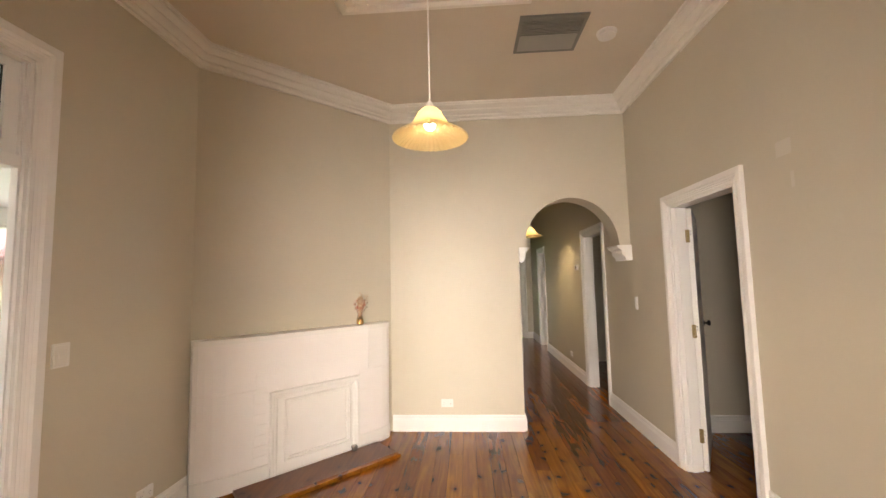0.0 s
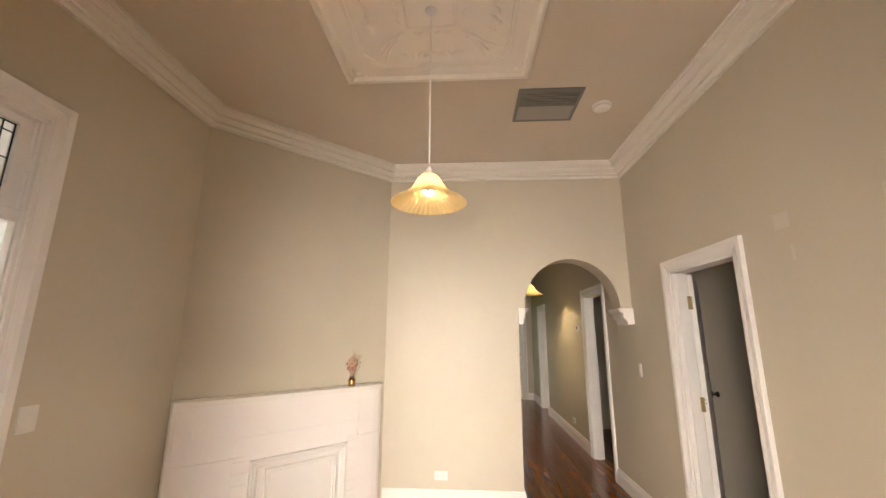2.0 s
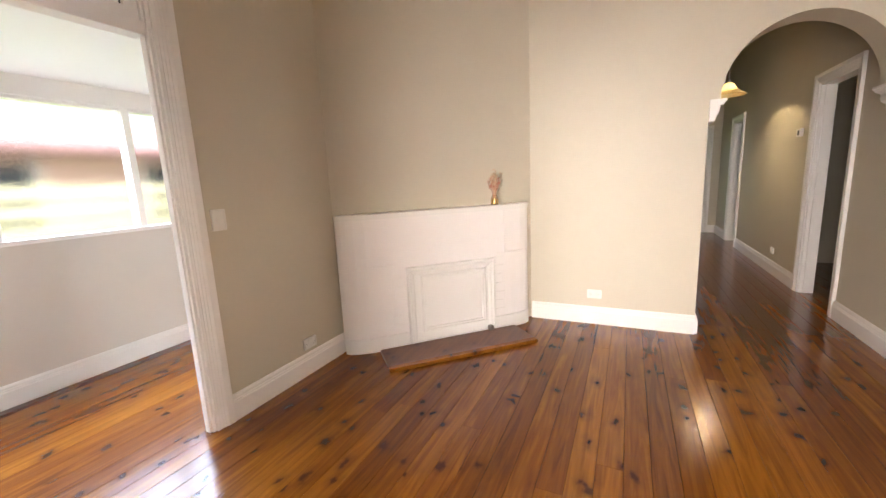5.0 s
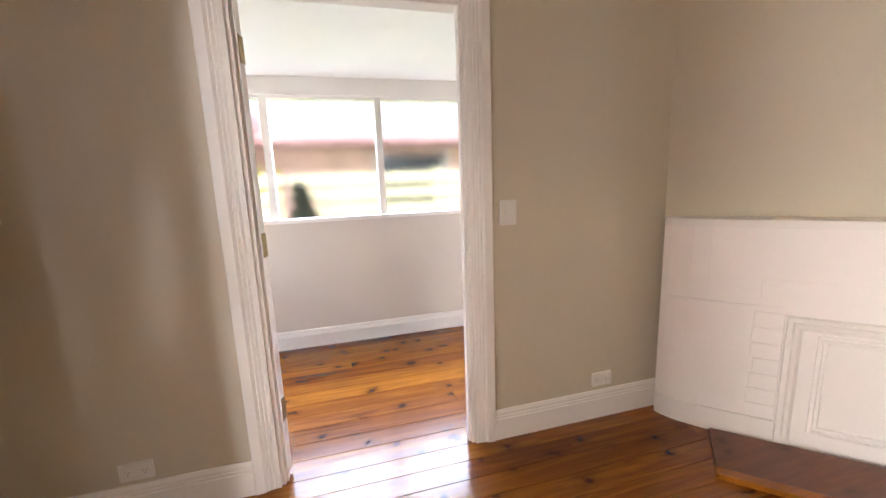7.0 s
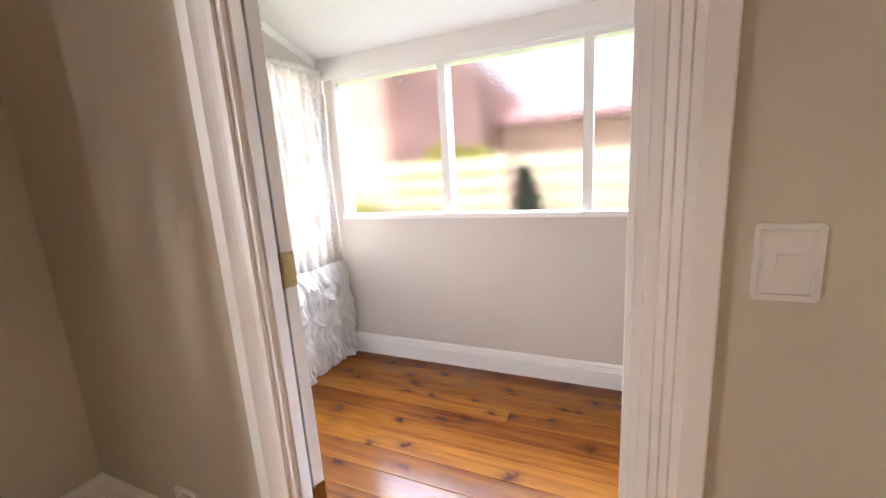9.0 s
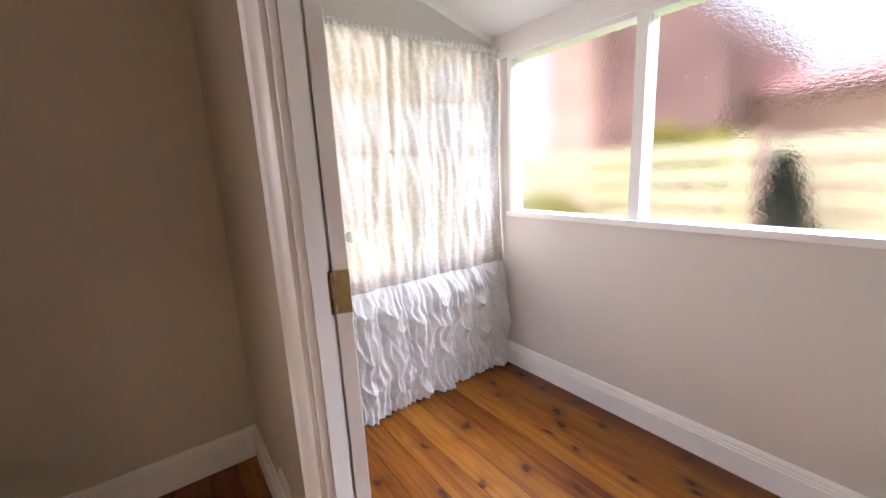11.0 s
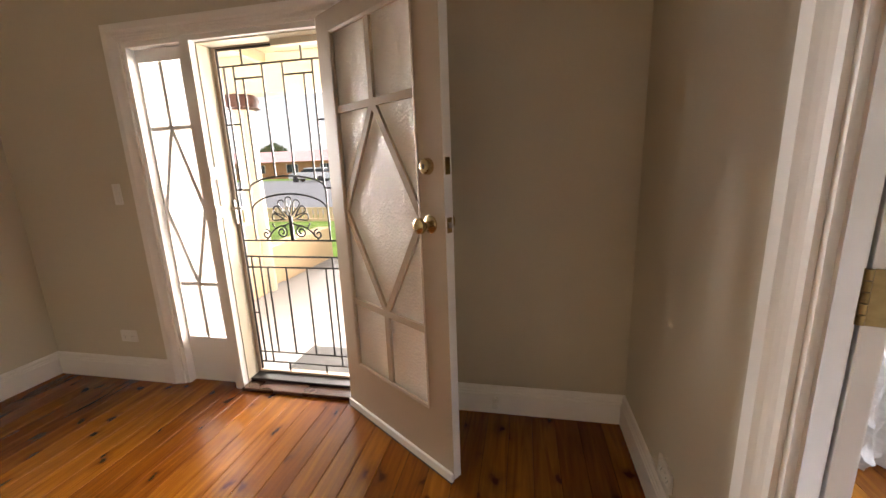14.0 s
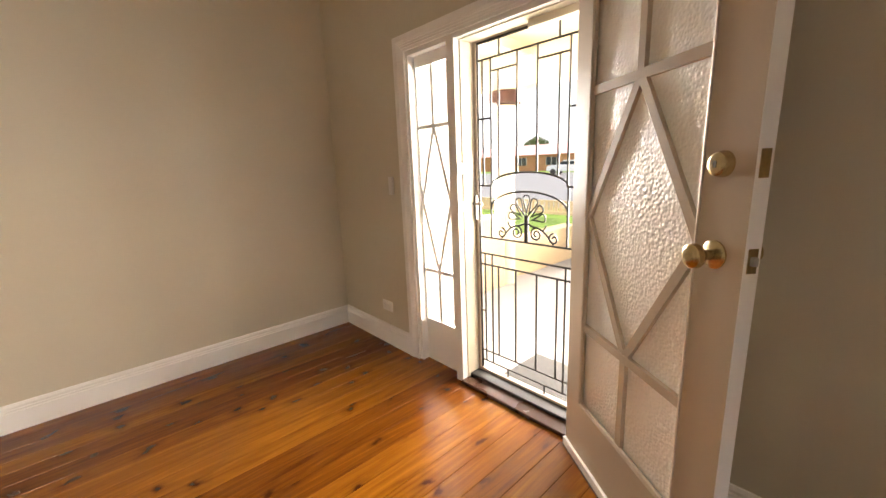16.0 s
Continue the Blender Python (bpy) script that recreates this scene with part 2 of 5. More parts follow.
M_LACE = cloth_mat("sheer_lace", (0.60, 0.58, 0.55), 0.06, 0.22)
M_RUCHE = cloth_mat("gathered_lace", (0.84, 0.82, 0.79), 0.02, 0.10)
M_FLYMESH, ft, fb = mat("fine_insect_mesh", 0.7)
fb.inputs["Base Color"].default_value = (0.30, 0.27, 0.22, 1)
fclear = ft.nodes.new("ShaderNodeBsdfTransparent")
fmix = ft.nodes.new("ShaderNodeMixShader")
fmix.inputs[0].default_value = 0.91
ft.links.new(fb.outputs[0], fmix.inputs[1])
ft.links.new(fclear.outputs[0], fmix.inputs[2])
ft.links.new(fmix.outputs[0], ft.nodes["Material Output"].inputs[0])
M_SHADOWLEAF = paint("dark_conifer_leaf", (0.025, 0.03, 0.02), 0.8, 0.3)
M_HINGE = metal("aged_brass", (0.42, 0.32, 0.15), 0.32)

# ---- building tools ----
def quad_box(bm, x0, x1, y0, y1, z0, z1, m=None):
    v = [bm.verts.new((x, y, z)) for z in (z0, z1) for x, y in ((x0, y0), (x1, y0), (x1, y1), (x0, y1))]
    if m is not None:
        for p in v:
            p.co = m @ p.co
    for f in ((3, 2, 1, 0), (4, 5, 6, 7), (0, 1, 5, 4), (1, 2, 6, 5), (2, 3, 7, 6), (3, 0, 4, 7)):
        bm.faces.new([v[i] for i in f])
    return v


def boxes(*sides, bevel=0.0):
    bm = bmesh.new()
    for s in sides:
        quad_box(bm, *s)
    if bevel:
        bmesh.ops.bevel(bm, geom=bm.edges[:], offset=bevel, segments=2, profile=0.6, affect="EDGES")
    return bm


def mesh(name, bm, material, smooth=False):
    bmesh.ops.recalc_face_normals(bm, faces=bm.faces[:])
    me = bpy.data.meshes.new(name)
    bm.to_mesh(me)
    bm.free()
    for mm in material if isinstance(material, (list, tuple)) else [material]:
        me.materials.append(mm)
    if smooth:
        me.shade_smooth()
        me.set_sharp_from_angle(angle=radians(38))
    return me


def thing(name, bm, material, label, category, kind="", group="", m=None, smooth=False):
    ob = new(name, mesh(name, bm, material, smooth))
    if m is not None:
        ob.matrix_world = m
    return tagged(ob, label, category, group, kind)


def holder(name, label, category, m, kind="", group=""):
    ob = new(name)
    ob.empty_display_size = 0.1
    ob.matrix_world = m
    return tagged(ob, label, category, group, kind)


def part(name, bm, material, parent, label="", smooth=False, m=None):
    ob = new(name, mesh(name, bm, material, smooth))
    ob.parent = parent
    if m is not None:
        ob.matrix_local = m
    return tagged(ob, label)


def extrude(bm, outline, h0, h1, put):
    """A prism over a flat outline; put(u, v, h) gives its place."""
    a = [bm.verts.new(put(u, v, h0)) for u, v in outline]
    b = [bm.verts.new(put(u, v, h1)) for u, v in outline]
    bm.faces.new(a[::-1])
    bm.faces.new(b)
    for i in range(len(a)):
        j = (i + 1) % len(a)
        bm.faces.new((a[i], a[j], b[j], b[i]))


def sweep(bm, path, profile, put, closed=False):
    """A moulding: profile of (offset to the left of the path, height), mitred along a flat path."""
    n, rings = len(path), []
    for i, p in enumerate(path):
        p = Vector(p)
        a = p - Vector(path[i - 1]) if closed or i else None
        b = Vector(path[(i + 1) % n]) - p if closed or i < n - 1 else None
        na = Vector((-a.y, a.x)).normalized() if a else None
        nb = Vector((-b.y, b.x)).normalized() if b else None
        mitre = (na + nb) / (1 + na.dot(nb)) if na and nb else (na or nb)
        rings.append([bm.verts.new(put(*(p + mitre * o), h)) for o, h in profile])
    for i in range(n if closed else n - 1):
        r, s = rings[i], rings[(i + 1) % n]
        for k in range(len(profile)):
            j = (k + 1) % len(profile)
            bm.faces.new((r[k], r[j], s[j], s[k]))
    if not closed:
        bm.faces.new(rings[0][::-1])
        bm.faces.new(rings[-1])


def tube(bm, points, radius, sides=8, closed=False):
    """A round bar through points."""
    pts, rings, n = [Vector(p) for p in points], [], len(points)
    for i, p in enumerate(pts):
        a = pts[i - 1] if closed or i else p
        b = pts[(i + 1) % n] if closed or i < n - 1 else p
        w = (b - a).normalized()
        u = w.orthogonal().normalized() if not rings else (lastu - w * lastu.dot(w)).normalized()
        lastu, v = u, w.cross(u)
        rings.append([bm.verts.new(p + (u * math.cos(k * math.tau / sides) + v * math.sin(k * math.tau / sides)) * radius) for k in range(sides)])
    for i in range(n if closed else n - 1):
        r, s = rings[i], rings[(i + 1) % n]
        for k in range(sides):
            j = (k + 1) % sides
            bm.faces.new((r[k], r[j], s[j], s[k]))
    if not closed:
        bm.faces.new(rings[0][::-1])
        bm.faces.new(rings[-1])


def lathe(bm, outline, sides=32, put=lambda p: p, wave=None):
    """A turned body: outline of (radius, height) from one end to the other."""
    rings = []
    for i, (r, z) in enumerate(outline):
        ring = []
        for k in range(sides):
            a = k * math.tau / sides
            rr, zz = wave(i, a, r, z) if wave else (r, z)
            ring.append(bm.verts.new(put(Vector((rr * math.cos(a), rr * math.sin(a), zz)))))
        rings.append(ring)
    for r, s in zip(rings, rings[1:]):
        for k in range(sides):
            j = (k + 1) % sides
            bm.faces.new((r[k], r[j], s[j], s[k]))
    return rings


def caps(bm, rings):
    bm.faces.new(rings[0][::-1])
    bm.faces.new(rings[-1])


def flat(u, v, h):
    return (u, v, h)


def on_x(x, sign):
    """Wall plane x: u runs along y, v up, h out of the wall."""
    return lambda u, v, h: (x + sign * h, u, v)


def on_y(y, sign):
    return lambda u, v, h: (u, y + sign * h, v)


def wall_boxes(axis, c0, c1, a0, a1, top, openings, z0=0.0):
    """Boxes of a wall c0..c1 thick that runs a0..a1, with openings (a0, a1, z0, z1) that go through it."""
    out = []
    cuts = sorted({a0, a1, *[o[0] for o in openings], *[o[1] for o in openings]})
    for p, q in zip(cuts, cuts[1:]):
        levels, here = [z0], [o for o in openings if o[0] <= p and q <= o[1]]
        for o in sorted(here, key=lambda o: o[2]):
            levels += [o[2], o[3]]
        levels.append(top)
        for lo, hi in zip(levels[::2], levels[1::2]):
            if hi - lo > 1e-4:
                out.append((c0, c1, p, q, lo, hi) if axis == "x" else (p, q, c0, c1, lo, hi))
    return out

# ---- the plan, in metres ----
XL, XR, YF, YB, CEIL = -1.795, 1.782, 4.06, -0.222, 3.245
XS = -1.857                       # sunroom side of the partition
XW = -3.435                       # sunroom window wall, inner face
DIAG_A, DIAG_B = Vector((-1.795, 2.845, 0)), Vector((-0.595, 4.06, 0))
HALL_L, HALL_END = 0.697, 10.0
SUN_Z = -0.045                     # sunroom floor, a little lower
LDOOR = (0.858, 1.768, 2.515)       # doorway to the sunroom, with its transom
RDOOR = (2.54, 3.297, 2.005)       # bedroom doorway
FRONT = (-0.40, 0.79, 1.98)       # front door and side light

# walls
thing("wall_west", boxes(*wall_boxes("x", XS, XL, YB - 0.16, 4.3, CEIL + 0.05, [(LDOOR[0], LDOOR[1], 0, LDOOR[2])])), M_WALL,
      "warm beige painted plaster wall", "wall", "structure")
thing("wall_east", boxes(*wall_boxes("x", XR, XR + 0.11, YB - 0.16, HALL_END, CEIL + 0.05,
      [(RDOOR[0], RDOOR[1], 0, RDOOR[2]), (4.87, 5.59, 0, 2.02), (8.35, 8.99, 0, 2.03)])), M_WALL,
      "warm beige painted plaster wall of room and hallway", "wall", "structure")
thing("wall_south", boxes(*wall_boxes("y", YB - 0.16, YB, XL, XR, CEIL + 0.05, [(FRONT[0], FRONT[1], 0, FRONT[2])])), M_WALL,
      "warm beige painted wall round the front door", "wall", "structure")

bm = bmesh.new()
SPRING, ARCH_X, ARCH_R = 1.768, 1.219, 0.457
arch = [(HALL_L, 0), (HALL_L, SPRING), (ARCH_X - ARCH_R - 0.001, SPRING)]
arch += [(ARCH_X - ARCH_R * math.cos(a), SPRING + 0.487 * math.sin(a)) for a in [math.pi * k / 36 for k in range(37)]]
arch += [(ARCH_X + ARCH_R + 0.001, SPRING), (XR, SPRING), (XR, CEIL + 0.05), (-0.75, CEIL + 0.05), (-0.75, 0)]
extrude(bm, arch, 0.0, 0.24, on_y(YF, 1))
thing("wall_north", bm, M_WALL, "pale beige painted wall with a round-headed arch", "wall", "structure")

d = (DIAG_B - DIAG_A).normalized()
nrm = Vector((d.y, -d.x, 0))
DIAG = Matrix(((d.x, -nrm.x, 0, DIAG_A.x), (d.y, -nrm.y, 0, DIAG_A.y), (0, 0, 1, 0), (0, 0, 0, 1)))   # u along, v into the wall, z up
DLEN = (DIAG_B - DIAG_A).length
thing("chimney_breast", boxes((-0.12, DLEN + 0.12, 0.0, 0.12, 0, CEIL + 0.05)), M_WALL, "diagonal beige painted chimney breast wall", "wall", "structure", m=DIAG)

thing("wall_hall_west", boxes(*wall_boxes("x", HALL_L - 0.11, HALL_L, YF + 0.24, HALL_END, CEIL + 0.05, [(7.9, 8.9, 0, 2.02)])), M_WALL,
      "beige painted hallway wall", "wall", "structure")
thing("wall_hall_end", boxes(*wall_boxes("y", HALL_END, HALL_END + 0.1, HALL_L - 0.2, XR + 0.11, CEIL + 0.05, [(0.80, 1.56, 0, 2.02)])), M_WALL,
      "beige painted end wall of the hallway", "wall", "structure")
thing("ceiling", boxes((XL - 0.1, XR + 0.11, YB - 0.16, HALL_END + 0.1, CEIL, CEIL + 0.08)), M_CEIL, "taupe painted plaster ceiling", "ceiling", "structure")

# cornice and baseboards
bm = bmesh.new()
CORNICE = [(0, 0), (0.138, 0), (0.138, -0.020), (0.128, -0.024), (0.128, -0.034), (0.116, -0.046), (0.098, -0.056), (0.086, -0.060), (0.086, -0.074),
           (0.074, -0.088), (0.056, -0.098), (0.046, -0.102), (0.046, -0.118), (0.030, -0.124), (0.024, -0.132), (0.024, -0.152), (0, -0.152)]
room = [(XL, YB), (XR, YB), (XR, YF), (DIAG_B.x, YF), (XL, DIAG_A.y)]
sweep(bm, room, CORNICE, lambda u, v, h: (u, v, CEIL + h), closed=True)
thing("cornice", bm, M_CORNICE, "stepped white plaster cornice round the ceiling", "cornice", "structure")

BASE = [(0, 0), (0.022, 0), (0.022, 0.108), (0.018, 0.112), (0.018, 0.122), (0.014, 0.126), (0.014, 0.138), (0.008, 0.152), (0, 0.152)]


def baseboard(*path, z=0.0):
    bm = bmesh.new()
    sweep(bm, path, BASE, lambda u, v, h: (u, v, z + h))
    return thing("baseboard", bm, M_TRIM, "white painted timber baseboard", "baseboard", "structure", smooth=False)


baseboard((XL, LDOOR[0] - 0.098), (XL, YB), (FRONT[0] - 0.082, YB))
baseboard((FRONT[1] + 0.082, YB), (XR, YB), (XR, RDOOR[0] - 0.086))
baseboard((XR, RDOOR[1] + 0.086), (XR, 4.87 - 0.086))
baseboard((XR, 5.59 + 0.086), (XR, 8.35 - 0.086))
baseboard((HALL_L, YF), (DIAG_B.x + 0.012, YF))
baseboard((XL + 0.0, DIAG_A.y), (XL, LDOOR[1] + 0.098))
baseboard((HALL_L, 7.9 - 0.086), (HALL_L, YF + 0.002))
baseboard((XR, 8.99 + 0.086), (XR, HALL_END), (1.645, HALL_END))

# sunroom
SEND = 3.45
thing("wall_sunroom_west", boxes(*wall_boxes("x", XW - 0.12, XW, -0.35, SEND, 2.25, [(-0.10, 3.27, 1.005, 1.968)], -0.06)), M_WALL2,
      "pale greige painted wall below the verandah windows", "wall", "structure")
thing("wall_sunroom_south", boxes(*wall_boxes("y", -0.36, -0.23, XW, XS, 2.75, [(-3.33, -2.06, 0.72, 1.99)], -0.06)), M_WALL2,
      "greige wall with a window behind the lace curtain", "wall", "structure")
thing("wall_sunroom_north", boxes((XW - 0.12, XS, SEND, SEND + 0.1, -0.06, 2.75)), M_WALL2, "plain greige end wall", "wall", "structure")
bm = bmesh.new()
extrude(bm, [(XW - 0.14, 2.055), (XS, 2.57), (XS, 2.63), (XW - 0.14, 2.115)], -0.36, SEND + 0.1, lambda u, v, h: (u, h, v))
thing("ceiling_sunroom", bm, M_TRIM, "white painted raked verandah ceiling", "ceiling", "structure")
baseboard((XS, SEND), (XW, SEND), (XW, -0.23), (XS, -0.23), z=SUN_Z)

# floor: underfloor sheet and boards
floor = thing("floor", boxes((XS, 4.6, -0.40, 10.1, -0.12, -0.012), (-3.5, XS, -0.40, 3.6, -0.12, SUN_Z - 0.012)), M_SUBFLOOR, "varnished knotty pine floorboards", "floor", "structure")


def architrave(put, a0, a1, top, width=0.087, bottom=0.0):
    bm = bmesh.new()
    w = width
    prof = [(0, 0), (0, 0.012), (w * 0.16, 0.014), (w * 0.20, 0.011), (w * 0.31, 0.016), (w * 0.35, 0.012), (w * 0.46, 0.019), (w * 0.50, 0.015), (w * 0.62, 0.025), (w * 0.97, 0.027), (w, 0.024), (w, 0)]
    sweep(bm, [(a0, bottom), (a0, top), (a1, top), (a1, bottom)], prof, put)
    return bm


def door_frame(name, axis, c0, c1, a0, a1, top, label, stop=0.5, width=0.087):
    """Jamb lining and moulded architraves on both sides of a doorway through a wall c0..c1."""
    h = holder(name, label, "door frame", Matrix.Identity(4), "structure")
    t = 0.02
    mid = c0 + (c1 - c0) * stop
    if axis == "x":
        lining = [(c0, c1, a0 - 0.001, a0 + t, 0, top), (c0, c1, a1 - t, a1 + 0.001, 0, top), (c0, c1, a0 + t, a1 - t, top - t, top + 0.001),
                  (mid - 0.018, mid + 0.018, a0 + t, a0 + t + 0.010, 0, top - t), (mid - 0.018, mid + 0.018, a1 - t - 0.010, a1 - t, 0, top - t)]
        sides = (on_x(c0, -1), on_x(c1, 1))
    else:
        lining = [(a0 - 0.001, a0 + t, c0, c1, 0, top), (a1 - t, a1 + 0.001, c0, c1, 0, top), (a0 + t, a1 - t, c0, c1, top - t, top + 0.001)]
        sides = (on_y(c0, -1), on_y(c1, 1))
    part("jamb", boxes(*lining), M_TRIM, h)
    for put in sides:
        part("architrave", architrave(put, a0 + 0.004, a1 - 0.004, top - 0.004, width), M_TRIM, h)
    return h


ldf = door_frame("door_frame_1", "x", XS, XL, LDOOR[0], LDOOR[1], LDOOR[2], "white moulded door frame with transom to the sunroom", 0.45, 0.102)
door_frame("door_frame_2", "x", XR, XR + 0.11, RDOOR[0], RDOOR[1], RDOOR[2], "white moulded bedroom door frame", 0.45)
door_frame("door_frame_3", "x", XR, XR + 0.11, 4.87, 5.59, 2.02, "white moulded door frame in the hallway", 0.45)
door_frame("door_frame_4", "x", XR, XR + 0.11, 8.35, 8.99, 2.03, "white moulded door frame far down the hallway", 0.45)
door_frame("door_frame_5", "x", HALL_L - 0.11, HALL_L, 7.9, 8.9, 2.02, "white moulded door frame far down the hallway", 0.45)

# rooms beyond the doorways, closed and plain
for k, side in enumerate(((XR + 0.11, 4.6, 4.05, 4.2, 0, CEIL), (4.5, 4.6, 0.4, 4.05, 0, CEIL), (XR + 0.11, 4.6, 0.3, 0.4, 0, CEIL))):
    thing(f"wall_bedroom_{k + 1}", boxes(side), M_WALL, "beige painted bedroom wall", "wall", "structure")
for k, side in enumerate(((XR + 0.11, 4.6, 4.5, 4.6, 0, CEIL), (4.5, 4.6, 4.6, 10.1, 0, CEIL), (XR + 0.11, 4.6, 7.2, 7.3, 0, CEIL), (XR + 0.11, 4.6, 10.2, 10.3, 0, CEIL))):
    thing(f"wall_back_room_{k + 1}", boxes(side), M_WALL, "beige painted wall of the back rooms", "wall", "structure")
# opening added out of sight so that sky light spills into the hall
thing("wall_side_room", boxes(*wall_boxes("x", -1.9, -1.8, 4.4, 10.3, CEIL, [(7.4, 9.4, 0.6, 2.2)]), (-1.9, HALL_L - 0.11, 10.2, 10.3, 0, CEIL)), M_WALL, "beige walls of the side room", "wall", "structure")
thing("ceiling_bedrooms", boxes((XR + 0.12, 4.6, 0.3, 10.3, CEIL, CEIL + 0.08)), M_CEIL, "plain bedroom ceiling", "ceiling", "structure")
baseboard((4.5, 4.05), (XR + 0.11, 4.05))
door_frame("door_frame_7", "y", HALL_END, HALL_END + 0.1, 0.80, 1.56, 2.02, "white frame of the glazed back door")

# cover mouldings of the raked ceiling
bm = bmesh.new()
rake = [(XW, 2.105), (XS, 2.57)]
sweep(bm, rake, [(0, 0), (-0.045, 0), (-0.045, 0.012), (-0.012, 0.03), (0, 0.03)], lambda u, v, h: (u, -0.23 + h, v))
thing("ceiling_moulding", bm, M_TRIM, "white moulding between raked ceiling and wall", "moulding", "structure")

# ---- things of the main room ----
# fireplace surround on the diagonal wall
fire = holder("fireplace", "white painted corner fireplace with a panelled closing board", "fireplace", DIAG)
# the surround stands forward of the wall, bowed out at both ends
BOW = [(0.004, 0.0), (0.004, 0.075), (0.03, 0.095), (0.07, 0.112), (0.12, 0.126), (0.20, 0.138), (0.30, 0.143), (0.495, 0.143)]
BOW_R = [(1.26, 0.143), (1.42, 0.138), (1.52, 0.126), (1.58, 0.110), (1.615, 0.090), (1.632, 0.055), (1.632, 0.0)]


def bowed(outline, z0, z1, proud=0.0):
    """A body over an outline of (along the wall, out from the wall), moved out by proud."""
    bm = bmesh.new()
    extrude(bm, [(u, -(o + proud if o else -0.0)) for u, o in outline], z0, z1, lambda u, v, h: (u, v, h))
    return bm


part("pier", bowed(BOW + [(0.495, 0.0)], 0.0, 0.672), M_BRICKPAINT, fire)
part("pier", bowed([(1.26, 0.0)] + BOW_R, 0.0, 0.672), M_BRICKPAINT, fire)
part("frieze_panel", bowed(BOW[:-1] + [(1.356, 0.143), (1.356, 0.0)], 0.6745, 1.032, 0.004), M_BRICKPAINT, fire)
part("frieze_panel", bowed([(1.3595, 0.0), (1.3595, 0.143)] + BOW_R[1:], 0.6745, 1.032, 0.002), M_BRICKPAINT, fire)
part("lintel", boxes((0.4955, 1.2595, -0.142, -0.001, 0.640, 0.6735)), M_BRICKPAINT, fire)
# scalloped lower edge of the frieze panel
bm = bmesh.new()
edge = [(0.40 + 0.95 * k / 120, 0.704 + 0.006 * abs(math.sin(k * math.pi * 14 / 120)) ** 0.7) for k in range(121)]
extrude(bm, edge + [(1.35, 0.80), (0.40, 0.80)], -0.1515, -0.146, lambda u, v, h: (u, h, v))
part("scalloped_edge", bm, M_BRICKPAINT, fire)
# ends of the painted brick courses beside the opening
rng = random.Random(31)
for a, b in ((0.392, 0.494), (1.261, 1.345)):
    for k in range(7):
        j = rng.uniform(-0.012, 0.012)
        part("brick_course", boxes((a + (j if a < 1 else 0), b + (j if a > 1 else 0), -0.1475, -0.142, 0.122 + 0.076 * k, 0.122 + 0.076 * k + 0.067), bevel=0.002), M_BRICKPAINT, fire)
SHELF = BOW[1:] + BOW_R[:-1]
part("mantel_shelf", bowed([(0.0, 0.0)] + SHELF + [(1.640, 0.0)], 1.054, 1.070, 0.026), M_TRIM, fire)
part("mantel_moulding", bowed([(0.002, 0.0)] + SHELF + [(1.636, 0.0)], 1.032, 1.054, 0.012), M_TRIM, fire)
part("plinth", bowed(BOW + [(0.495, 0.0)], 0.0, 0.118, 0.010), M_TRIM, fire)
part("plinth", bowed([(1.26, 0.0)] + BOW_R, 0.0, 0.118, 0.010), M_TRIM, fire)
board = part("closing_board", boxes((0.4955, 1.2595, -0.150, -0.12, 0.0, 0.6395)), M_TRIM, fire)
bm = bmesh.new()
sweep(bm, [(0.50, 0.0), (0.50, 0.638), (1.255, 0.638), (1.255, 0.0)], [(0, 0), (0, 0.022), (-0.018, 0.024), (-0.030, 0.014), (-0.044, 0.012), (-0.055, 0.004), (-0.06, 0.0)], lambda u, v, h: (u, -0.150 - h, v))
part("outer_frame", bm, M_TRIM, board)
bm = bmesh.new()
sweep(bm, [(0.612, 0.10), (0.612, 0.565), (1.172, 0.565), (1.172, 0.10)], [(0, 0), (0, 0.014), (-0.012, 0.018), (-0.020, 0.008), (-0.03, 0.011), (-0.036, 0)], lambda u, v, h: (u, -0.150 - h, v), closed=True)
part("panel_moulding", bm, M_TRIM, board)
bm = bmesh.new()
caps(bm, lathe(bm, [(0.011, 0), (0.011, 0.02), (0.024, 0.03), (0.028, 0.045), (0.022, 0.058), (0.008, 0.062)], 20, lambda p: Vector((1.19 + p.x, -0.152 - p.z, 0.048 + p.y))))
part("knob", bm, M_STEEL, board, "tarnished metal knob", smooth=True)

hearth = holder("hearth", "dark stained timber hearth with a raised border", "hearth", DIAG)
part("hearth_slab", boxes((0.25, 1.43, -0.475, -0.176, 0.001, 0.026)), M_HEARTH, hearth)
part("border", boxes((0.245, 1.435, -0.525, -0.4755, 0.001, 0.028), bevel=0.004), M_FLOOR, hearth, "amber varnished pine edge strip")

# arch corbels
for x0, x1, s in ((HALL_L, ARCH_X - ARCH_R, 1), (ARCH_X + ARCH_R, XR, -1)):
    bm = bmesh.new()
    w = x1 - x0
    lip = 0.036
    out = [(0, 0), (w + lip, 0), (w + lip, -0.016), (w + lip - 0.010, -0.020), (w + lip - 0.014, -0.034), (w * 0.95, -0.046), (w * 0.90, -0.058), (w * 0.92, -0.076), (w * 0.86, -0.094), (w * 0.72, -0.108),
           (w * 0.62, -0.112), (w * 0.60, -0.128), (w * 0.56, -0.150), (0, -0.150)]
    xx = x0 if s > 0 else x1
    extrude(bm, out if s > 0 else out[::-1], -0.03, 0.24, lambda u, v, h: (xx + s * u, YF + h, SPRING - 0.001 + v))
    thing("corbel", bm, M_TRIM, "white moulded plaster corbel under the arch", "corbel")

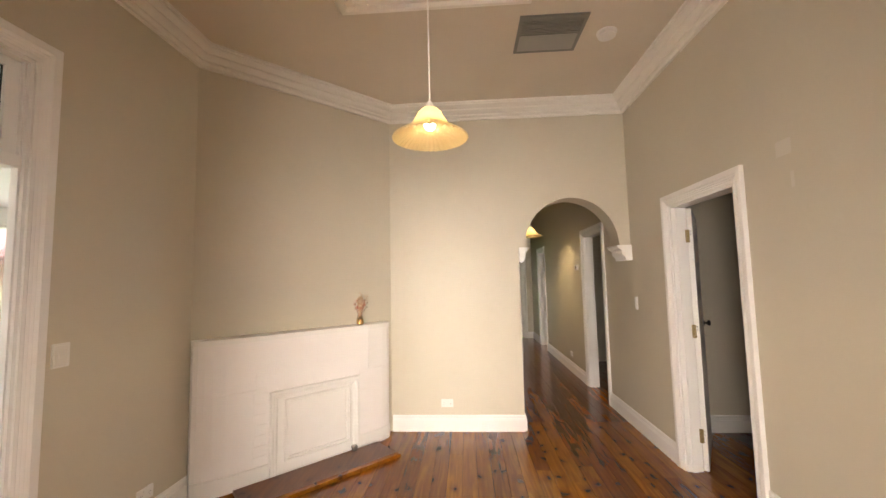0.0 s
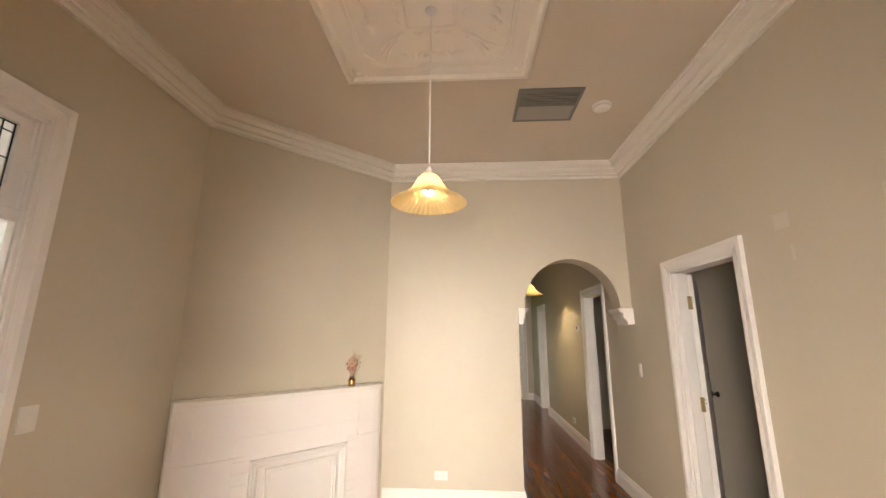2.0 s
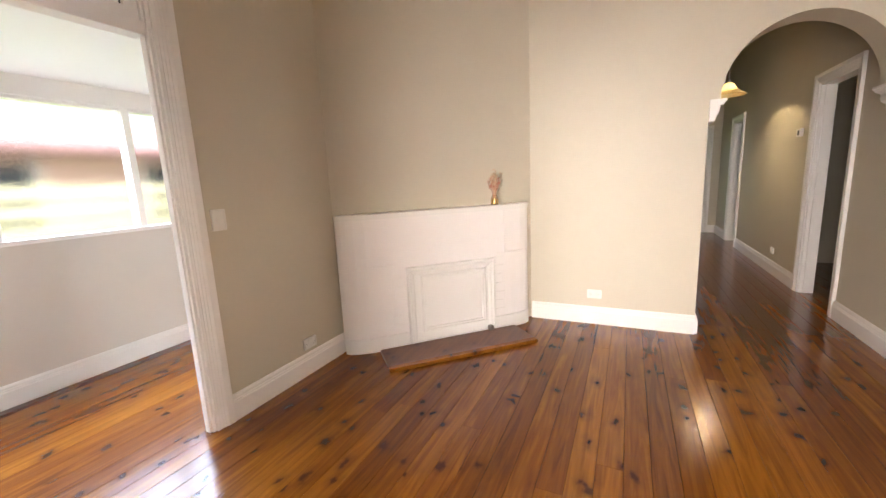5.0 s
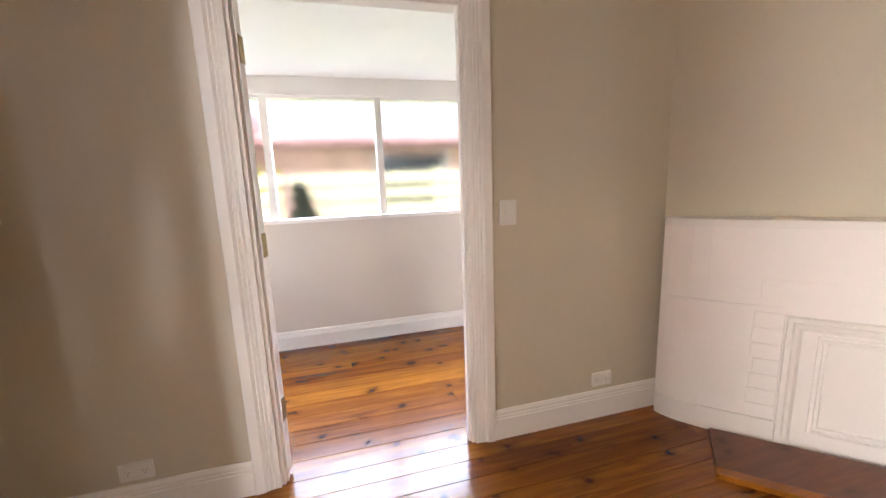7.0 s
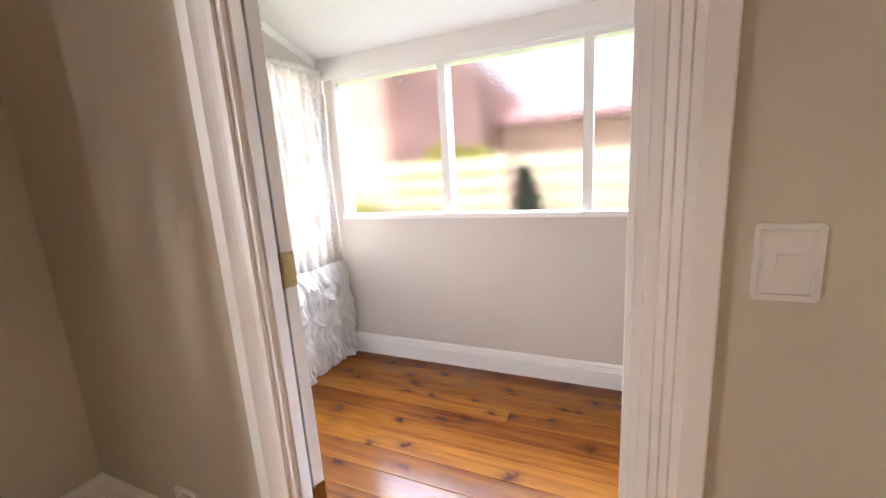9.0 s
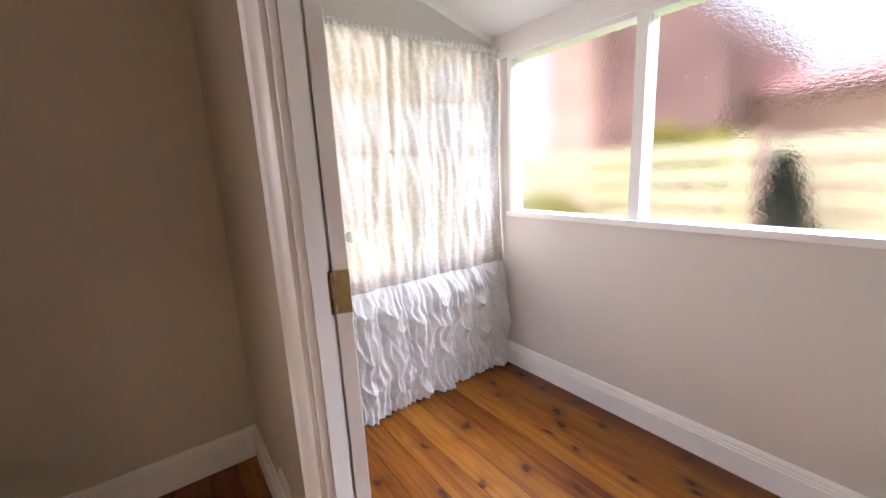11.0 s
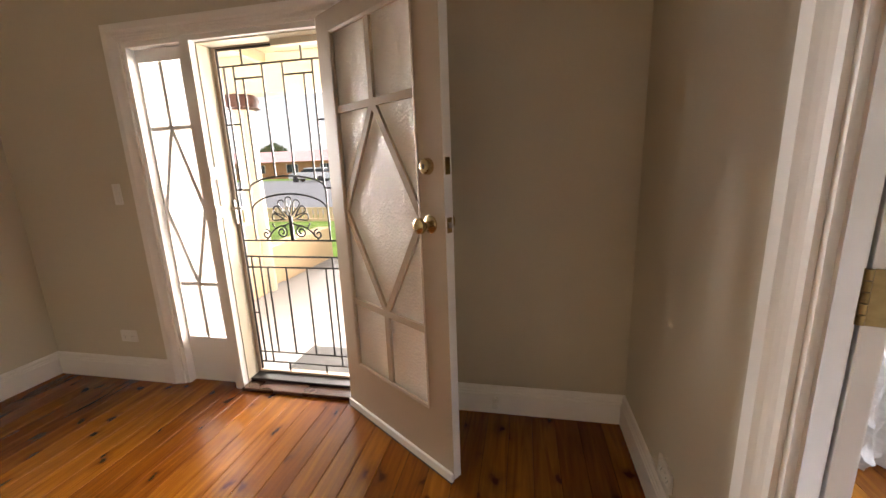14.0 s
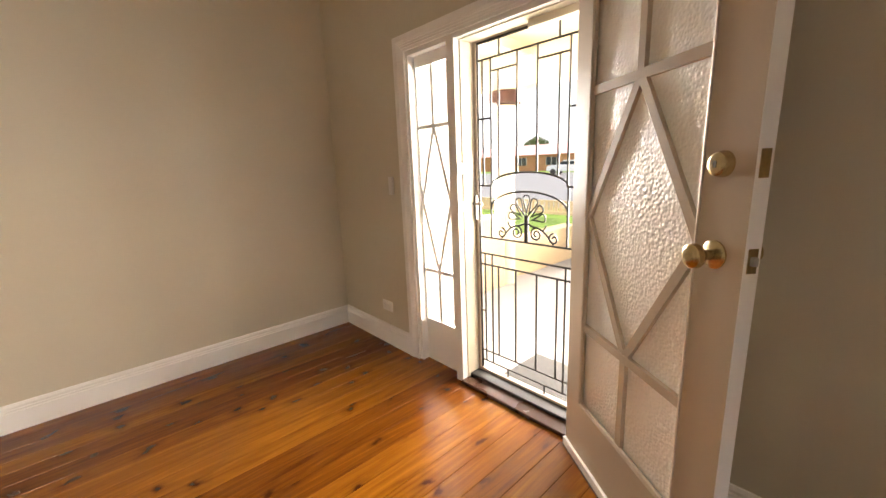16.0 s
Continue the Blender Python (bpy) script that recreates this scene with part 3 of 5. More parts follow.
# pendant lamp
def pendant(name, x, y, label):
    h = holder(name, label, "pendant lamp", pose(x, y, CEIL))
    bm = bmesh.new()
    caps(bm, lathe(bm, [(0.04, 0), (0.04, -0.012), (0.03, -0.035), (0.008, -0.045)], 24))
    part("ceiling_cup", bm, M_PLASTIC, h, smooth=True)
    bm = bmesh.new()
    tube(bm, [(0, 0, -0.04), (0, 0, -0.97)], 0.0035, 8)
    part("cord", bm, M_PLASTIC, h)
    bm = bmesh.new()
    caps(bm, lathe(bm, [(0.008, -0.93), (0.02, -0.95), (0.022, -1.02), (0.018, -1.03)], 20))
    part("lamp_holder", bm, M_PLASTIC, h, smooth=True)
    bm = bmesh.new()
    outer = [(0.024, -0.965), (0.040, -0.971), (0.056, -0.988), (0.070, -1.016), (0.092, -1.048), (0.13, -1.078), (0.162, -1.096), (0.181, -1.112)]
    inner = [(r - 0.004, z - 0.003) for r, z in outer[::-1]]

    def frill(i, a, r, z):
        k = max(0.0, (r - 0.1) / 0.08)
        return r * (1 + 0.009 * k * math.cos(40 * a)), z + 0.003 * k * math.cos(40 * a)
    rings = lathe(bm, outer + inner, 200, wave=frill)
    for k in range(200):
        j = (k + 1) % 200
        bm.faces.new((rings[-1][k], rings[-1][j], rings[0][j], rings[0][k]))
    part("shade", bm, M_SHADE, h, "frilled cream glass shade", smooth=True)
    bm = bmesh.new()
    bmesh.ops.create_uvsphere(bm, u_segments=20, v_segments=12, radius=0.028, matrix=pose(0, 0, -1.045))
    part("bulb", bm, M_BULB, h, "lit warm bulb", smooth=True)
    return h


M_BULB, bt, bb = mat("lit_bulb")
bb.inputs["Emission Color"].default_value = (1.0, 0.78, 0.45, 1)
bb.inputs["Emission Strength"].default_value = 18
M_SHADE, st, sb = mat("cream_opal_glass", 0.25)
sb.inputs["Base Color"].default_value = (0.85, 0.70, 0.42, 1)
sb.inputs["Subsurface Weight"].default_value = 0.0
tr = st.nodes.new("ShaderNodeBsdfTranslucent")
tr.inputs[0].default_value = (1.0, 0.88, 0.62, 1)
mxs = st.nodes.new("ShaderNodeMixShader")
mxs.inputs[0].default_value = 0.88
st.links.new(sb.outputs[0], mxs.inputs[1])
st.links.new(tr.outputs[0], mxs.inputs[2])
st.links.new(mxs.outputs[0], st.nodes["Material Output"].inputs[0])
pendant("pendant_lamp", PENDANT[0], PENDANT[1], "lit pendant with frilled cream glass shade on a cord")
pendant("pendant_lamp", HALL_PENDANT[0], HALL_PENDANT[1], "lit hallway pendant with frilled cream glass shade")

# embossed ceiling panel
rose = holder("ceiling_panel", "square embossed white pressed-metal ceiling panel", "ceiling panel", pose(0.01, 1.935, CEIL))
part("panel", boxes((-0.6, 0.6, -0.6, 0.6, -0.012, 0.0)), M_ROSE, rose)
bm = bmesh.new()
sweep(bm, [(-0.625, -0.625), (0.625, -0.625), (0.625, 0.625), (-0.625, 0.625)], [(0, 0), (0, -0.02), (0.02, -0.034), (0.045, -0.034), (0.06, -0.016), (0.06, 0)], flat, closed=True)
part("border", bm, M_ROSE, rose)

# air vent and smoke alarm
M_DAMPER = paint("pale_grey_damper", (0.36, 0.35, 0.32), 0.5, 0.05)
vent = holder("ceiling_vent", "grey metal ceiling air vent with a half-open damper", "vent", pose(0.82, 2.915, CEIL))
part("frame", boxes((-0.235, -0.21, -0.215, 0.215, -0.014, 0), (0.21, 0.235, -0.215, 0.215, -0.014, 0), (-0.21, 0.21, -0.215, -0.19, -0.014, 0), (-0.21, 0.21, 0.19, 0.215, -0.014, 0), bevel=0.003), M_DUCT, vent)
part("damper", boxes((-0.21, 0.21, -0.0, 0.19, -0.012, -0.008)), M_DAMPER, vent)
# flat black sheet in place of the shade inside the open duct
part("dark_duct_sheet", boxes((-0.21, 0.21, -0.19, 0.19, -0.003, -0.001)), M_BLACK, vent)
for k in range(6):
    part("slat", boxes((-0.21, 0.21, -0.185 + 0.031 * k, -0.165 + 0.031 * k, -0.012, -0.004)), M_DUCT, vent)
bm = bmesh.new()
caps(bm, lathe(bm, [(0.07, 0), (0.07, -0.012), (0.062, -0.018), (0.062, -0.034), (0.05, -0.042), (0.02, -0.044)], 32))
thing("smoke_alarm", bm, M_PLASTIC, "round white plastic smoke alarm", "smoke alarm", m=pose(1.242, 2.937, CEIL), smooth=True)

# ---- front door group ----
ff = holder("door_frame_6", "white front door frame with a glazed side light", "door frame", Matrix.Identity(4), "structure")
x0, x1, top = FRONT
part("jamb", boxes((x0, x0 + 0.03, YB - 0.16, YB, 0, top), (x1 - 0.03, x1, YB - 0.16, YB, 0, top), (x0 + 0.03, x1 - 0.03, YB - 0.16, YB, top - 0.03, top),
                   (0.36, 0.415, YB - 0.16, YB + 0.012, 0, top - 0.03)), M_TRIM, ff)
part("reveal_lining", boxes((0.355, 0.3595, YB - 0.12, YB - 0.03, 0, top - 0.037), (x0 + 0.0305, 0.3595, YB - 0.12, YB - 0.03, top - 0.036, top - 0.0305)), M_CREAM, ff, "cream painted reveal")
part("architrave", architrave(on_y(YB, 1), x0 + 0.004, x1 - 0.004, top - 0.004, 0.086), M_TRIM, ff)
side = holder("window_1", "narrow side light with pebbled glass in a diamond pattern", "window", pose(0.415, YB - 0.10, 0), "structure")
SLW = 0.345


def diamond_bars(bm, u0, u1, z0, z1, za, zb, w, d0, d1):
    """Stile-to-stile rails, short upright bars and a long diamond between them."""
    c, zm = (u0 + u1) / 2, (za + zb) / 2
    for z in (za, zb):
        quad_box(bm, u0, u1, d0, d1, z - w / 2, z + w / 2)
    for lo, hi in ((z0, za - w / 2), (zb + w / 2, z1)):
        quad_box(bm, c - w / 2, c + w / 2, d0, d1, lo, hi)
    for a, b in (((c, zb), (u1, zm)), ((u1, zm), (c, za)), ((c, za), (u0, zm)), ((u0, zm), (c, zb))):
        a, b = Vector(a), Vector(b)
        t = (b - a).normalized()
        n = Vector((-t.y, t.x)) * w / 2
        extrude(bm, [a + n, a - n, b - n, b + n], d0 + 0.001, d1 - 0.001, lambda u, v, h: (u, h, v))


part("sash", boxes((0, 0.072, 0, 0.05, 0, 1.95), (SLW - 0.012, SLW, 0, 0.05, 0, 1.95), (0.072, SLW - 0.012, 0, 0.05, 1.885, 1.95), (0.072, SLW - 0.012, 0, 0.05, 0, 0.297)), M_TRIM, side)
bm = bmesh.new()
diamond_bars(bm, 0.072, SLW - 0.012, 0.297, 1.885, 0.64, 1.543, 0.022, 0.01, 0.045)
part("glazing_bars", bm, M_TRIM, side)
g = part("pane", boxes((0.072, SLW - 0.012, 0.022, 0.027, 0.297, 1.885)), M_PEBBLE, side)
g.visible_shadow = False

# front door leaf, open
LEAF = pose(-0.364, -0.163, 0.012, 0, 0, math.degrees(math.atan2(0.446, -0.656)))
leaf = holder("front_door", "open beige front door with pebbled glass and diamond glazing bars", "door", LEAF)
LW, LH, LT = 0.797, 1.953, 0.04
GA, GB, GLOW, GTOP = 0.116, 0.664, 0.275, 1.868
part("stiles_and_rails", boxes((0, GA, 0, LT, 0, LH), (GB, LW, 0, LT, 0, LH), (GA, GB, 0, LT, GTOP, LH), (GA, GB, 0, LT, 0, GLOW)), M_LEAFPAINT, leaf)
bm = bmesh.new()
diamond_bars(bm, GA, GB, GLOW, GTOP, 0.628, 1.541, 0.03, 0.002, LT - 0.002)
part("glazing_bars", bm, M_LEAFPAINT, leaf)
g = part("pane", boxes((GA, GB, 0.017, 0.023, GLOW, GTOP)), M_PEBBLE, leaf)
g.visible_shadow = False

# edge of the same beige paint; the daylight on it is put in as white
part("latch_edge", boxes((LW - 0.001, LW + 0.0008, 0.0005, LT - 0.0005, 0.001, LH - 0.001)), M_TRIM, leaf, "latch edge coloured white for the daylight on it")

# sunroom door and transom
tran = holder("window_2", "leadlight transom window above the sunroom doorway", "window", pose(XL - 0.055, 0, 0), "structure")
part("transom_rail", boxes((-0.04, 0.045, LDOOR[0] + 0.022, LDOOR[1] - 0.022, 2.0, 2.06), bevel=0.004), M_TRIM, tran)
part("sash", boxes((-0.02, 0.02, LDOOR[0] + 0.022, LDOOR[0] + 0.085, 2.06, 2.49), (-0.02, 0.02, LDOOR[1] - 0.085, LDOOR[1] - 0.022, 2.06, 2.49),
                   (-0.02, 0.02, LDOOR[0] + 0.085, LDOOR[1] - 0.085, 2.06, 2.115), (-0.02, 0.02, LDOOR[0] + 0.085, LDOOR[1] - 0.085, 2.45, 2.49)), M_TRIM, tran)
g = part("pane", boxes((-0.003, 0.003, LDOOR[0] + 0.085, LDOOR[1] - 0.085, 2.115, 2.45)), M_CLEAR, tran)
g.visible_shadow = False
SDOOR = pose(XS - 0.004, 0.883, 0.012, 0, 0, 250)
sdoor = holder("sunroom_door", "white panelled door folded back into the sunroom", "door", SDOOR)
part("leaf", boxes((0, 0.80, -0.036, 0, 0, 1.975), bevel=0.003), M_TRIM, sdoor)

BDOOR = pose(XR + 0.112, RDOOR[1] - 0.024, 0.012, 0, 0, 58)
bdoor = holder("bedroom_door", "white bedroom door standing wide open", "door", BDOOR)
part("leaf", boxes((0, 0.71, -0.036, 0, 0, 1.965), bevel=0.003), M_TRIM, bdoor)

# verandah windows
MULLIONS = (-0.10, 0.727, 1.58, 2.425, 3.27)
for k in range(4):
    a, b = MULLIONS[k], MULLIONS[k + 1]
    w = holder(f"window_{k + 3}", "obscure glass verandah window in a white timber frame", "window", pose(XW, 0, 0), "structure")
    part("window_frame", boxes((-0.10, 0.002, a - 0.0, a + 0.026, 1.03, 1.968), (-0.10, 0.002, b - 0.026, b, 1.03, 1.968), (-0.10, 0.004, a + 0.028, b - 0.028, 1.945, 1.968),
                               (-0.10, 0.03, a, b, 1.0, 1.03)), M_TRIM, w)
    g = part("pane", boxes((-0.030, -0.025, a + 0.028, b - 0.028, 1.03, 1.945)), M_OBSCURE, w)
    g.visible_shadow = False
thing("window_header", boxes((XW, XW + 0.02, -0.23, SEND, 1.968, 2.0), (XW, XW + 0.014, -0.23, SEND, 2.0, 2.11), bevel=0.003), M_TRIM, "white header board above the verandah windows", "trim", "structure")

back = holder("back_door", "glazed white back door at the end of the hallway", "door", pose(0.82, HALL_END + 0.06, 0.01))
part("stiles_and_rails", boxes((0, 0.1, 0, 0.035, 0, 1.99), (0.62, 0.72, 0, 0.035, 0, 1.99), (0.1, 0.62, 0, 0.035, 1.87, 1.99), (0.1, 0.62, 0, 0.035, 0, 0.2), (0.1, 0.62, 0, 0.035, 0.95, 1.03)), M_TRIM, back)
g = part("pane", boxes((0.1, 0.62, 0.015, 0.02, 0.2, 1.87)), M_CLEAR, back)
g.visible_shadow = False
part("handle", boxes((0.64, 0.68, -0.05, 0, 1.0, 1.03), bevel=0.006), M_STEEL, back)

# ---- hardware, switches, small things ----
def hinge(parent, z, m, spread):
    """A brass butt hinge: two leaves with screws and a knuckle, in its thing's frame."""
    h = part("hinge", boxes((-0.036, -0.004, -0.0015, 0.001, -0.05, 0.05), bevel=0.0006), M_HINGE, parent, "brass butt hinge", m=m @ pose(0, 0, z))
    part("hinge_leaf", boxes((0.004, 0.038, -0.0015, 0.001, -0.05, 0.05), bevel=0.0006), M_HINGE, h, m=pose(0, 0, 0, 0, 0, spread))
    bm = bmesh.new()
    for k in range(5):
        tube(bm, [(0, -0.004, -0.05 + 0.02 * k + 0.001), (0, -0.004, -0.05 + 0.02 * k + 0.019)], 0.0055, 10)
    part("knuckle", bm, M_HINGE, h, smooth=True)
    bm = bmesh.new()
    for s in (-0.018, 0.018):
        for z2 in (-0.036, -0.012, 0.012, 0.036):
            bmesh.ops.create_uvsphere(bm, u_segments=8, v_segments=6, radius=0.0035, matrix=pose(s + (0.004 if z2 > 0 else -0.004), -0.001, z2) @ Matrix.Diagonal((1, 0.3, 1, 1)))
    part("screw_heads", bm, M_DARKWOOD, h, smooth=True)
    return h


def knob_bm(r, length):
    bm = bmesh.new()
    caps(bm, lathe(bm, [(r * 1.15, 0), (r * 1.15, 0.004), (r * 0.9, 0.008), (r * 0.42, 0.012), (r * 0.40, length * 0.45), (r * 0.75, length * 0.55), (r, length * 0.72), (r * 0.95, length * 0.9), (r * 0.6, length), (r * 0.2, length * 1.01)], 28))
    return bm


OUT_Y = pose(0, 0, 0, -90)      # turns +z to +y
IN_Y = pose(0, 0, 0, 90)        # turns +z to -y

# sunroom door hinges, knobs
for z in (0.305, 1.045, 1.80):
    jamb_plate = part("hinge", boxes((0.008, 0.040, -0.003, 0.0005, -0.05, 0.05), bevel=0.0006), M_HINGE, sdoor, "aged brass butt hinge", m=pose(0, 0, z, 0, 0, 110))
    part("hinge_leaf", boxes((-0.0028, 0.0005, -0.036, -0.004, -0.05, 0.05), bevel=0.0006), M_HINGE, jamb_plate, m=pose(0, 0, 0, 0, 0, -110))
    bm = bmesh.new()
    for k in range(5):
        tube(bm, [(0.004, 0.003, -0.05 + 0.02 * k + 0.001), (0.004, 0.003, -0.05 + 0.02 * k + 0.019)], 0.006, 10)
    part("knuckle", bm, M_HINGE, jamb_plate, smooth=True)
    bm = bmesh.new()
    for z2, s in ((-0.036, 0.0), (-0.012, 0.008), (0.012, 0.0), (0.036, 0.008)):
        bmesh.ops.create_uvsphere(bm, u_segments=8, v_segments=6, radius=0.004, matrix=pose(0.019 + s, 0.001, z2) @ Matrix.Diagonal((1, 0.3, 1, 1)))
    part("screw_heads", bm, M_DARKWOOD, jamb_plate, smooth=True)
for side_y, turn in ((-0.036, IN_Y), (0.0, OUT_Y)):
    part("knob", knob_bm(0.024, 0.055), M_PORCELAIN, sdoor, "white porcelain knob", smooth=True, m=pose(0.745, side_y, 1.05) @ turn)
for z in (0.25, 1.02, 1.75):
    hinge(bdoor, z, pose(-0.003, 0.0, 0, 0, 0, -94), 22)
part("knob", knob_bm(0.024, 0.055), M_BLACK, bdoor, smooth=True, m=pose(0.67, -0.036, 1.02) @ IN_Y)

# front door hardware
KU = LW - 0.078
part("knob", knob_bm(0.03, 0.07), M_BRASS, leaf, "polished brass knob", smooth=True, m=pose(KU, 0.0, 1.07) @ IN_Y)
part("knob", knob_bm(0.03, 0.07), M_BRASS, leaf, "polished brass knob", smooth=True, m=pose(KU, LT, 1.07) @ OUT_Y)
bm = bmesh.new()
caps(bm, lathe(bm, [(0.03, 0), (0.03, 0.006), (0.026, 0.02), (0.018, 0.024), (0.006, 0.024)], 28))
lock = part("deadlock", bm, M_BRASS, leaf, "brass deadlock cylinder", smooth=True, m=pose(KU, 0, 1.28) @ IN_Y)
part("keyhole", boxes((-0.003, 0.003, -0.008, 0.008, 0.024, 0.026)), M_BLACK, lock)
for z, hh in ((1.28, 0.03), (1.07, 0.028)):
    part("latch_plate", boxes((LW, LW + 0.0022, LT / 2 - 0.012, LT / 2 + 0.012, z - hh, z + hh)), M_BRASS, leaf)
part("latch", boxes((LW, LW + 0.012, LT / 2 - 0.006, LT / 2 + 0.006, 1.06, 1.08), bevel=0.002), M_STEEL, leaf)
part("weather_strip", boxes((0.0, LW, -0.014, -0.001, -0.008, 0.032), bevel=0.003), M_TRIM, leaf, "white weather strip")
part("seal", boxes((0.0, LW, -0.016, 0.0, -0.016, -0.0085)), M_BLACK, leaf)
bm = bmesh.new()
sweep(bm, [(GA, GLOW), (GA, GTOP), (GB, GTOP), (GB, GLOW)], [(0, 0.0), (0, 0.006), (-0.01, 0.001), (-0.012, -0.008), (0, -0.008)], lambda u, v, h: (u, -h, v), closed=True)
part("glazing_bead", bm, M_LEAFPAINT, leaf)

# threshold
sill = holder("door_sill", "dark stained timber threshold with a black seal", "threshold", pose(0, 0, 0))
part("sill_board", boxes((-0.37, 0.358, YB - 0.17, YB + 0.035, 0.0, 0.022), bevel=0.006), M_DARKWOOD, sill)
part("seal_strip", boxes((-0.37, 0.358, YB - 0.15, YB - 0.05, 0.0225, 0.04), bevel=0.004), M_BLACK, sill)

# strike plates on the mullion
for z in (1.08, 1.29):
    thing("strike_plate", boxes((0.3535, 0.3585, YB - 0.03, YB + 0.014, z - 0.03, z + 0.03), bevel=0.001), M_STEEL, "small metal strike plate on the door frame", "strike plate")

# security screen door
SCR = -0.365
screen = holder("screen_door", "closed cream security screen door with black scrollwork grille", "screen door", pose(0.012, SCR, -0.004))
SW, SH = 0.325, 1.99
part("frame", boxes((-SW - 0.045, -SW, -0.015, 0.015, 0.03, SH - 0.03), (SW, SW + 0.022, -0.015, 0.015, -0.02, SH), (-SW, SW, -0.015, 0.015, SH - 0.045, SH - 0.03), (-SW, SW, -0.015, 0.015, 0.03, 0.06)), M_LEAFPAINT, screen)
part("insect_mesh", boxes((-SW, SW, -0.0125, -0.0115, 0.04, SH - 0.045)), M_FLYMESH, screen, "fine grey insect mesh")


def bar(points, r=0.0055, closed=False):
    bm = bmesh.new()
    tube(bm, [(u, 0, v) for u, v in points], r, 6, closed)
    part("bar", bm, M_BLACK, screen)


def arc(c, v, r, h, n=18):
    return [(c - r * math.cos(math.pi * k / n), v + h * math.sin(math.pi * k / n)) for k in range(n + 1)]


TOP = SH - 0.05
bar([(-SW, 0.045), (SW, 0.045)], 0.008)
bar([(-SW, TOP), (SW, TOP)], 0.008)
bar([(SW, 0.04), (SW, TOP)], 0.008)
bar([(-SW, 0.04), (-SW, TOP)], 0.008)
for z in (0.112, 0.18, 0.733, 0.799, 0.897):
    bar([(-SW, z), (SW, z)])
bar([(-SW, TOP - 0.085), (SW, TOP - 0.085)])
for s in (-1, 1):
    for u, lo, hi in ((0.068, 0.18, 0.733), (0.19, 0.18, 0.733), (0.236, 0.112, 0.799), (0.29, 0.112, 0.799), (0.06, 1.262, TOP - 0.085), (0.18, 1.235, TOP - 0.15), (0.232, 1.194, TOP - 0.085), (0.29, 1.194, TOP - 0.085),
                      (0.238, 0.897, 1.194)):
        bar([(s * u, lo), (s * u, hi)])
    bar([(s * 0.06, TOP - 0.15), (s * 0.232, TOP - 0.15)])
    bar([(s * 0.238, 1.194), (s * SW, 1.194)])
    bar([(s * 0.238, TOP - 0.385), (s * SW, TOP - 0.385)])
    bar([(s * 0.175, TOP - 0.085), (s * 0.175, TOP)])
    bar([(s * 0.125, 0.045), (s * 0.125, 0.112)])
    bar([(s * 0.29, 0.44), (s * SW, 0.44)])
bar(arc(0, 1.194, 0.238, 0.072))
bar(arc(0, 1.072, 0.238, 0.094))
bm = bmesh.new()      # palmette of seven petals
for k in range(7):
    a = radians(-78 + 26 * k)
    L, w = 0.135 - 0.006 * abs(k - 3), 0.023
    pts = []
    for j in range(17):
        f = j / 16
        out = 0.03 + (L - 0.03) * math.sin(math.pi * f) ** 0.8
        lat = w * math.sin(math.tau * f) * (0.35 + 0.65 * math.sin(math.pi * f))
        pts.append((math.sin(a) * out + math.cos(a) * lat, 0, 1.014 + math.cos(a) * out - math.sin(a) * lat))
    tube(bm, pts[:-1], 0.0042, 6, True)
part("palmette", bm, M_BLACK, screen)
bm = bmesh.new()
tube(bm, [(0, 0, 0.885), (0, 0, 0.93), (0, 0, 0.97), (0, 0, 1.03)], 0.011, 8)
for s in (-1, 1):
    for c, z, r, turns, n in ((0.062, 0.933, 0.036, 1.5, 26), (0.165, 0.92, 0.03, 1.25, 22)):
        pts = []
        for j in range(n + 1):
            f = j / n
            a = math.pi / 2 + turns * math.tau * f
            rr = r * (1 - 0.75 * f)
            pts.append((s * (c + rr * math.cos(a)), 0, z + rr * math.sin(a)))
        tube(bm, pts, 0.0048, 6)
    tube(bm, [(s * u, 0, v) for u, v in ((0.01, 0.985), (0.04, 0.972), (0.07, 0.968), (0.1, 0.955), (0.125, 0.935), (0.145, 0.91), (0.165, 0.89))], 0.005, 6)
    tube(bm, [(s * u, 0, v) for u, v in ((0.1, 0.955), (0.115, 0.972), (0.12, 0.985))], 0.004, 6)
part("scrollwork", bm, M_BLACK, screen, m=pose(0, 0, 0.014))
part("latch", boxes((SW + 0.002, SW + 0.020, 0.015, 0.03, 1.0, 1.14), bevel=0.003), M_STEEL, screen)
part("lever", boxes((SW - 0.05, SW + 0.02, 0.03, 0.042, 1.085, 1.10), bevel=0.004), M_STEEL, screen)
closer = thing("door_closer", boxes((-0.33, -0.03, SCR + 0.02, SCR + 0.06, 1.912, 1.947), bevel=0.006), M_CREAM, "cream door closer above the screen door", "door closer")
bm = bmesh.new()
tube(bm, [(-0.345, SCR + 0.04, 1.93), (-0.33, SCR + 0.04, 1.93)], 0.014, 12)
part("end_cap", bm, M_BLACK, closer)

